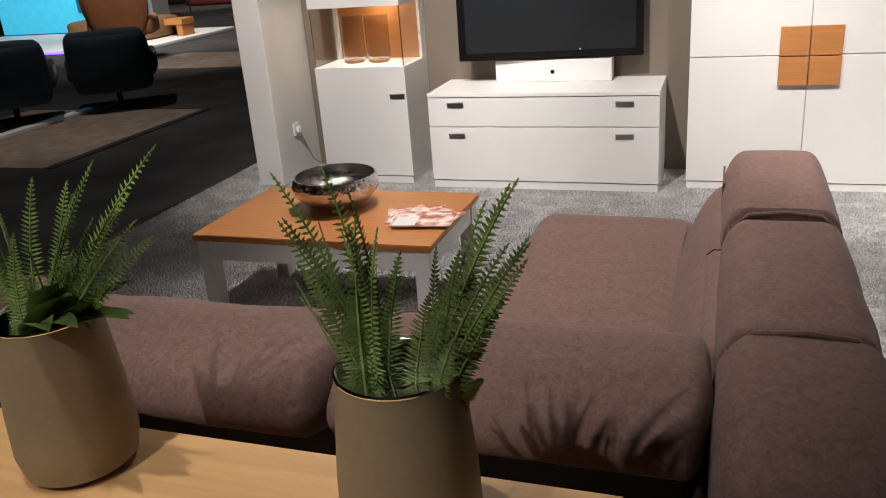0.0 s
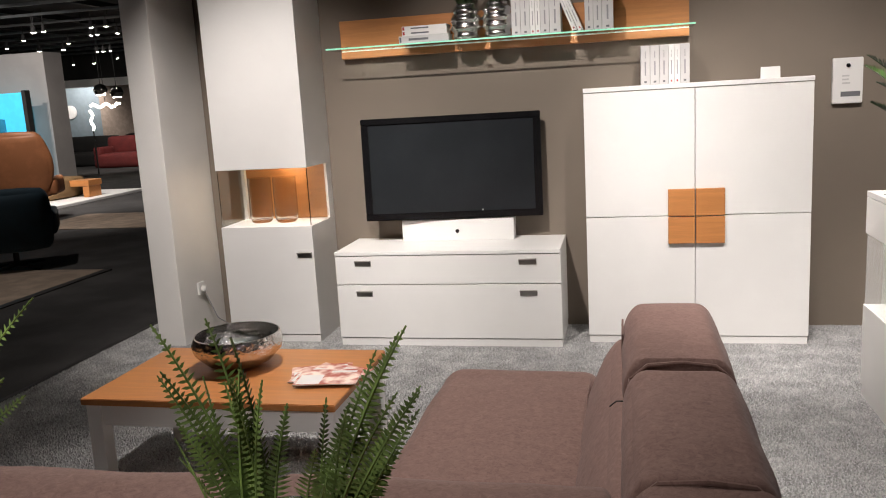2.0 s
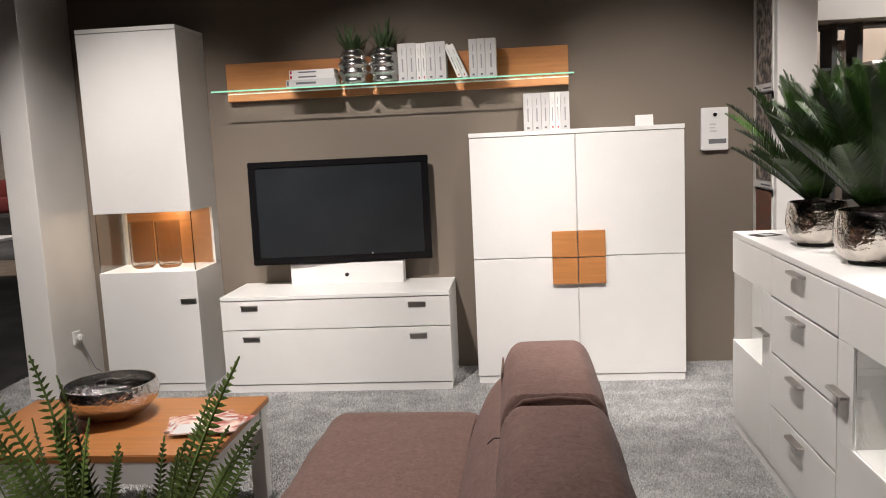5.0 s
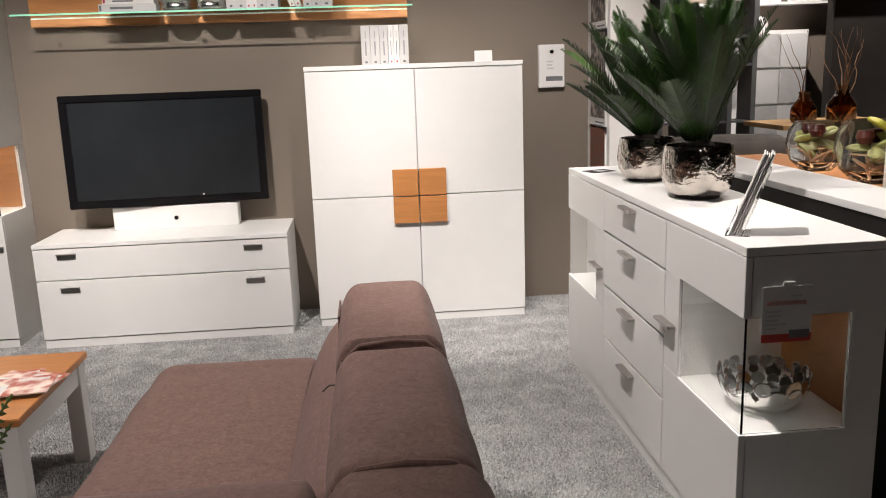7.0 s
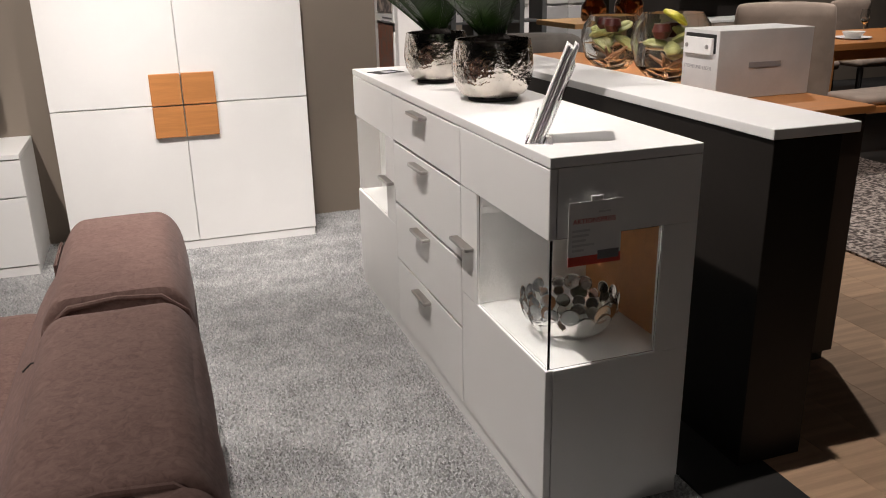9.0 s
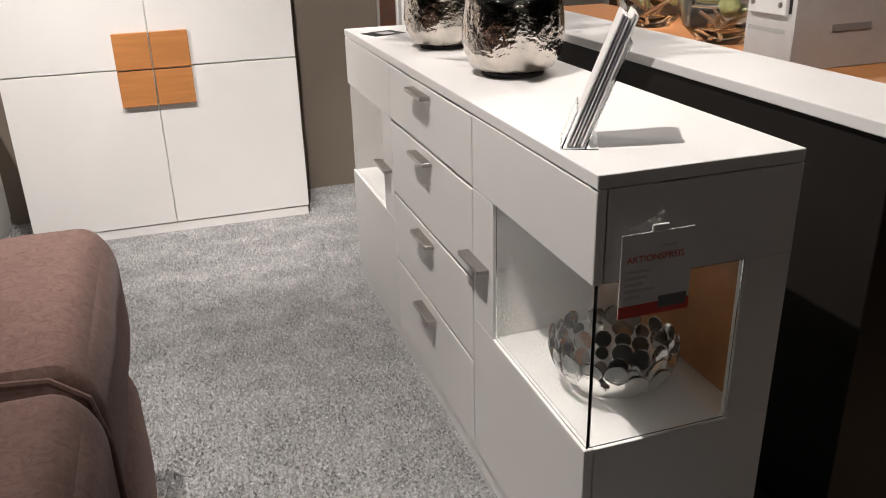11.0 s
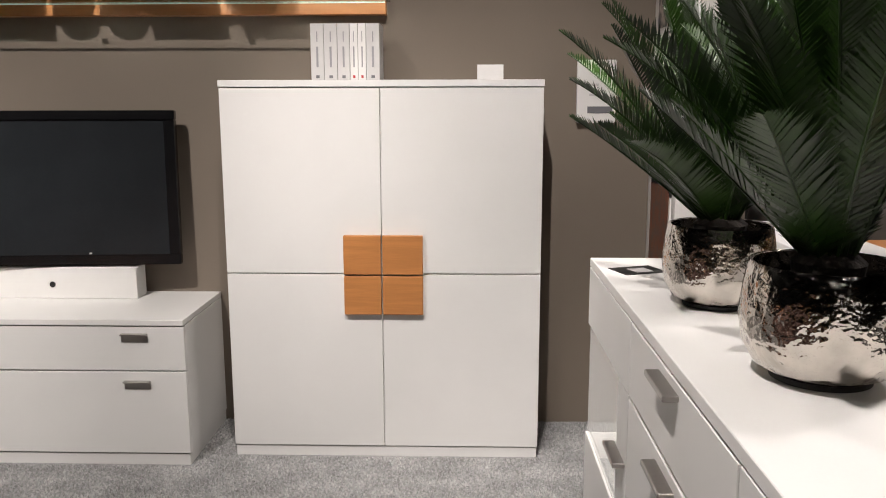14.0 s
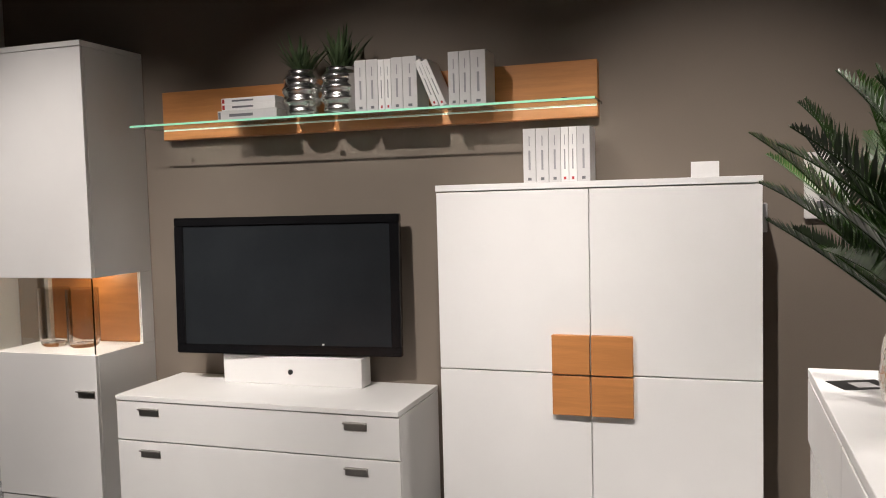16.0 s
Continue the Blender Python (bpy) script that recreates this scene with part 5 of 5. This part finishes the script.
part("panel", box(-14.6, 17.3, 0.0, -11.02, 17.42, 2.08, 0.004), CYAN, vw)
part("figure_shape", cushion(-12.3, 17.22, 0.4, -11.5, 17.298, 1.55, 0.03, 0, 4, 0), mat("blue_print", (0.03, 0.25, 0.42), 0.4), vw, "darker blue printed shape")
part("side_frame", box(-11.018, 17.28, 0, -10.93, 17.44, 2.12, 0.003), BLACKMATT, vw)
solid("wall_gallery", box(-25, 31, -0.1, -12.0, 31.2, 4.05, 0), mat("blue_grey_paint", (0.20, 0.25, 0.28), 0.8, vary=0.05), "blue-grey back wall of the showroom", "wall")
solid("wall_gallery_side", box(-18.6, 30.85, -0.1, -14.0, 30.99, 4.05, 0), BEIGEFABRIC, "beige panel on the far wall", "wall")
solid("wall_portal", box(-25, 29.5, 2.62, -12.0, 29.7, 2.9, 0.002), WHITE_WALL, "white lintel over the far room", "wall")
solid("wall_portal_top", box(-25, 29.5, 2.901, -12.0, 29.7, 4.05, 0.002), CEIL, "black wall above the lintel", "wall")
solid("wall_portal_post", box(-20.6, 29.5, -0.012, -20.05, 29.7, 2.619, 0.002), WHITE_WALL, "white post of the far room", "wall")
ck = thing("wall_disc", (-20.2, 30.95, 1.5), "round pale wall picture in the far room", "picture")
part("disc", moved(lathe([(0, 0), (0.26, 0), (0.26, 0.04), (0, 0.05)], 32), Matrix.Translation((-20.0, 30.99, 1.75)) @ Euler((math.pi / 2, 0, 0)).to_matrix().to_4x4()), PAPER, ck)
for i, (x, y, z, r) in enumerate(((-11.15, 20.2, 2.12, 0.17), (-10.85, 20.4, 2.05, 0.17))):
    pd = thing("pendant_lamp", (x, y, z), "chrome globe pendant lamp in the showroom", "lamp", "pendant lamps")
    part("globe", lathe([(0, -r * 0.6), (r * 0.7, -r * 0.55), (r, 0), (r * 0.7, r * 0.7), (0, r)], 20), CHROME, pd, local=True, smooth=True)
    part("bulb", lathe([(0, -r * 0.75), (r * 0.6, -r * 0.72), (r * 0.6, -r * 0.61), (0, -r * 0.61)], 16), LAMP, pd, "bright lamp face", local=True)
    part("cable", rod([(0, 0, r), (0, 0, 4.05 - z)], 0.008, 5), BLACKMATT, pd, local=True)
wv = thing("wavy_light", (-12.2, 21.9, 1.5), "white glowing wavy tube lamp", "lamp")
part("tube", rod([(-12.55 + 0.07 * i, 21.7 + 0.03 * i, 1.78 + 0.05 * math.sin(i * 1.5)) for i in range(11)], 0.035, 8), LAMP, wv, smooth=True)
part("tube", rod([(-12.55 + 0.04 * math.sin(i * 1.3), 21.7, 1.15 + 0.065 * i) for i in range(9)], 0.035, 8), LAMP, wv, smooth=True)
part("stem", rod([(-12.55, 21.7, -0.012), (-12.55, 21.7, 1.16)], 0.02, 6), BLACKMATT, wv)
part("stem", rod([(-12.2, 21.85, 1.8), (-12.2, 21.85, 4.05)], 0.008, 6), BLACKMATT, wv)
# tracks, beams and lamp heads under the ceiling
for i in range(15):
    y = 7.9 + i * 1.45
    bt = thing("ceiling_track", (-9, y, 3.72), "grey metal lighting track under the black ceiling", "track", "lighting tracks")
    part("rail", box(-22, y, 3.70, -1.8, y + 0.05, 3.76, 0), DARKSHELF, bt)
    for x in (-20, -12, -4):
        part("hanger", box(x, y + 0.02, 3.761, x + 0.015, y + 0.035, 4.06, 0), BLACKMATT, bt)
for i in range(7):
    x = -3.4 - i * 2.2
    bt = thing("ceiling_track", (x, 15, 3.9), "dark cross beam under the black ceiling", "track", "lighting tracks")
    part("rail", box(x, 7.6, 3.86, x + 0.12, 30, 3.98, 0), BLACKMATT, bt)
rnd = random.Random(21)
for i in range(44):
    y = 7.9 + (7 + i % 8) * 1.45
    x = max(-21.7, 1.4 - rnd.uniform(0.62, 0.95) * (y - 2.1))
    lh = thing("track_spotlight", (x, y + 0.025, 3.52), "small lit track spotlight", "spotlight", "track spotlights")
    part("stem", rod([(0, 0, -0.03), (0, 0, 0.177)], 0.008, 5), BLACKMATT, lh, local=True)
    part("head", lathe([(0, -0.02), (0.04, -0.02), (0.05, -0.16), (0.045, -0.16), (0, -0.1)], 12), BLACKMATT, lh, local=True)
    part("bulb", lathe([(0, -0.19), (0.045, -0.165), (0.045, -0.158), (0, -0.158)], 12), LAMP, lh, "bright lamp face", local=True)

# ---- oak floor of the dining display ----
wf = solid("floor_oak", box(3.06, 2.0, -0.012, 9.0, 9.9, -0.0095, 0), DARKBROWN, "oak plank floor with dark joints", "floor")
plank = {}
rnd = random.Random(5)
for row in range(14):
    x0 = 3.062 + row * 0.19
    y = 2.6 - rnd.uniform(0, 1.2)
    while y < 8.6:
        ln = rnd.choice((1.2, 1.6, 2.0))
        key = ln
        if key not in plank:
            b = box(-0.0945, 0.0005, 0, 0.0945, ln - 0.0005, 0.009, 0.0008)
            me = bpy.data.meshes.new("plank")
            b.to_mesh(me)
            b.free()
            me.materials.append(FLOORWOOD)
            plank[key] = me
        ob = new("plank", plank[key])
        ob.location = (x0 + 0.095, y, -0.0094)
        ob.parent = wf
        y += ln

# ---- carpet pile ----
free = ((-1.16, 6.72, -0.55, 7.15), (-0.42, 6.66, 0.95, 7.15), (1.09, 6.76, 2.29, 7.15), (2.35, 4.15, 2.76, 6.02), (-1.05, 3.25, 1.6, 3.98), (0.68, 3.9, 1.6, 4.78))
gx = np.arange(-1.925, 2.795, 0.0095)
gy = np.arange(2.75, 7.145, 0.0095)
px, py = [a.ravel() for a in np.meshgrid(gx, gy)]
rs = np.random.RandomState(4)
px = px + rs.uniform(-0.004, 0.004, px.size)
py = py + rs.uniform(-0.004, 0.004, py.size)
keep = np.ones(px.size, bool)
for x0, y0, x1, y1 in free:
    keep &= ~((px > x0) & (px < x1) & (py > y0) & (py < y1))
px, py = px[keep], py[keep]
n = px.size
ang, rad, hgt = rs.uniform(0, 6.283, n), rs.uniform(0.005, 0.0075, n), rs.uniform(0.005, 0.011, n)
co = np.zeros((n, 4, 3))
for k in range(3):
    co[:, k, 0] = px + rad * np.cos(ang + k * 2.0944)
    co[:, k, 1] = py + rad * np.sin(ang + k * 2.0944)
    co[:, k, 2] = -0.002
co[:, 3, 0] = px + rs.uniform(-0.006, 0.006, n)
co[:, 3, 1] = py + rs.uniform(-0.006, 0.006, n)
co[:, 3, 2] = hgt
base = (np.arange(n) * 4)[:, None, None]
tri = np.array([[0, 1, 3], [1, 2, 3], [2, 0, 3]])[None] + base
me = bpy.data.meshes.new("carpet_pile")
me.from_pydata(co.reshape(-1, 3).tolist(), [], tri.reshape(-1, 3).tolist())
me.materials.append(TUFT)
cpile = new("carpet_pile", me)
cpile.parent = CP
tagged(cpile, "light and dark grey carpet yarn ends", kind="stuff")
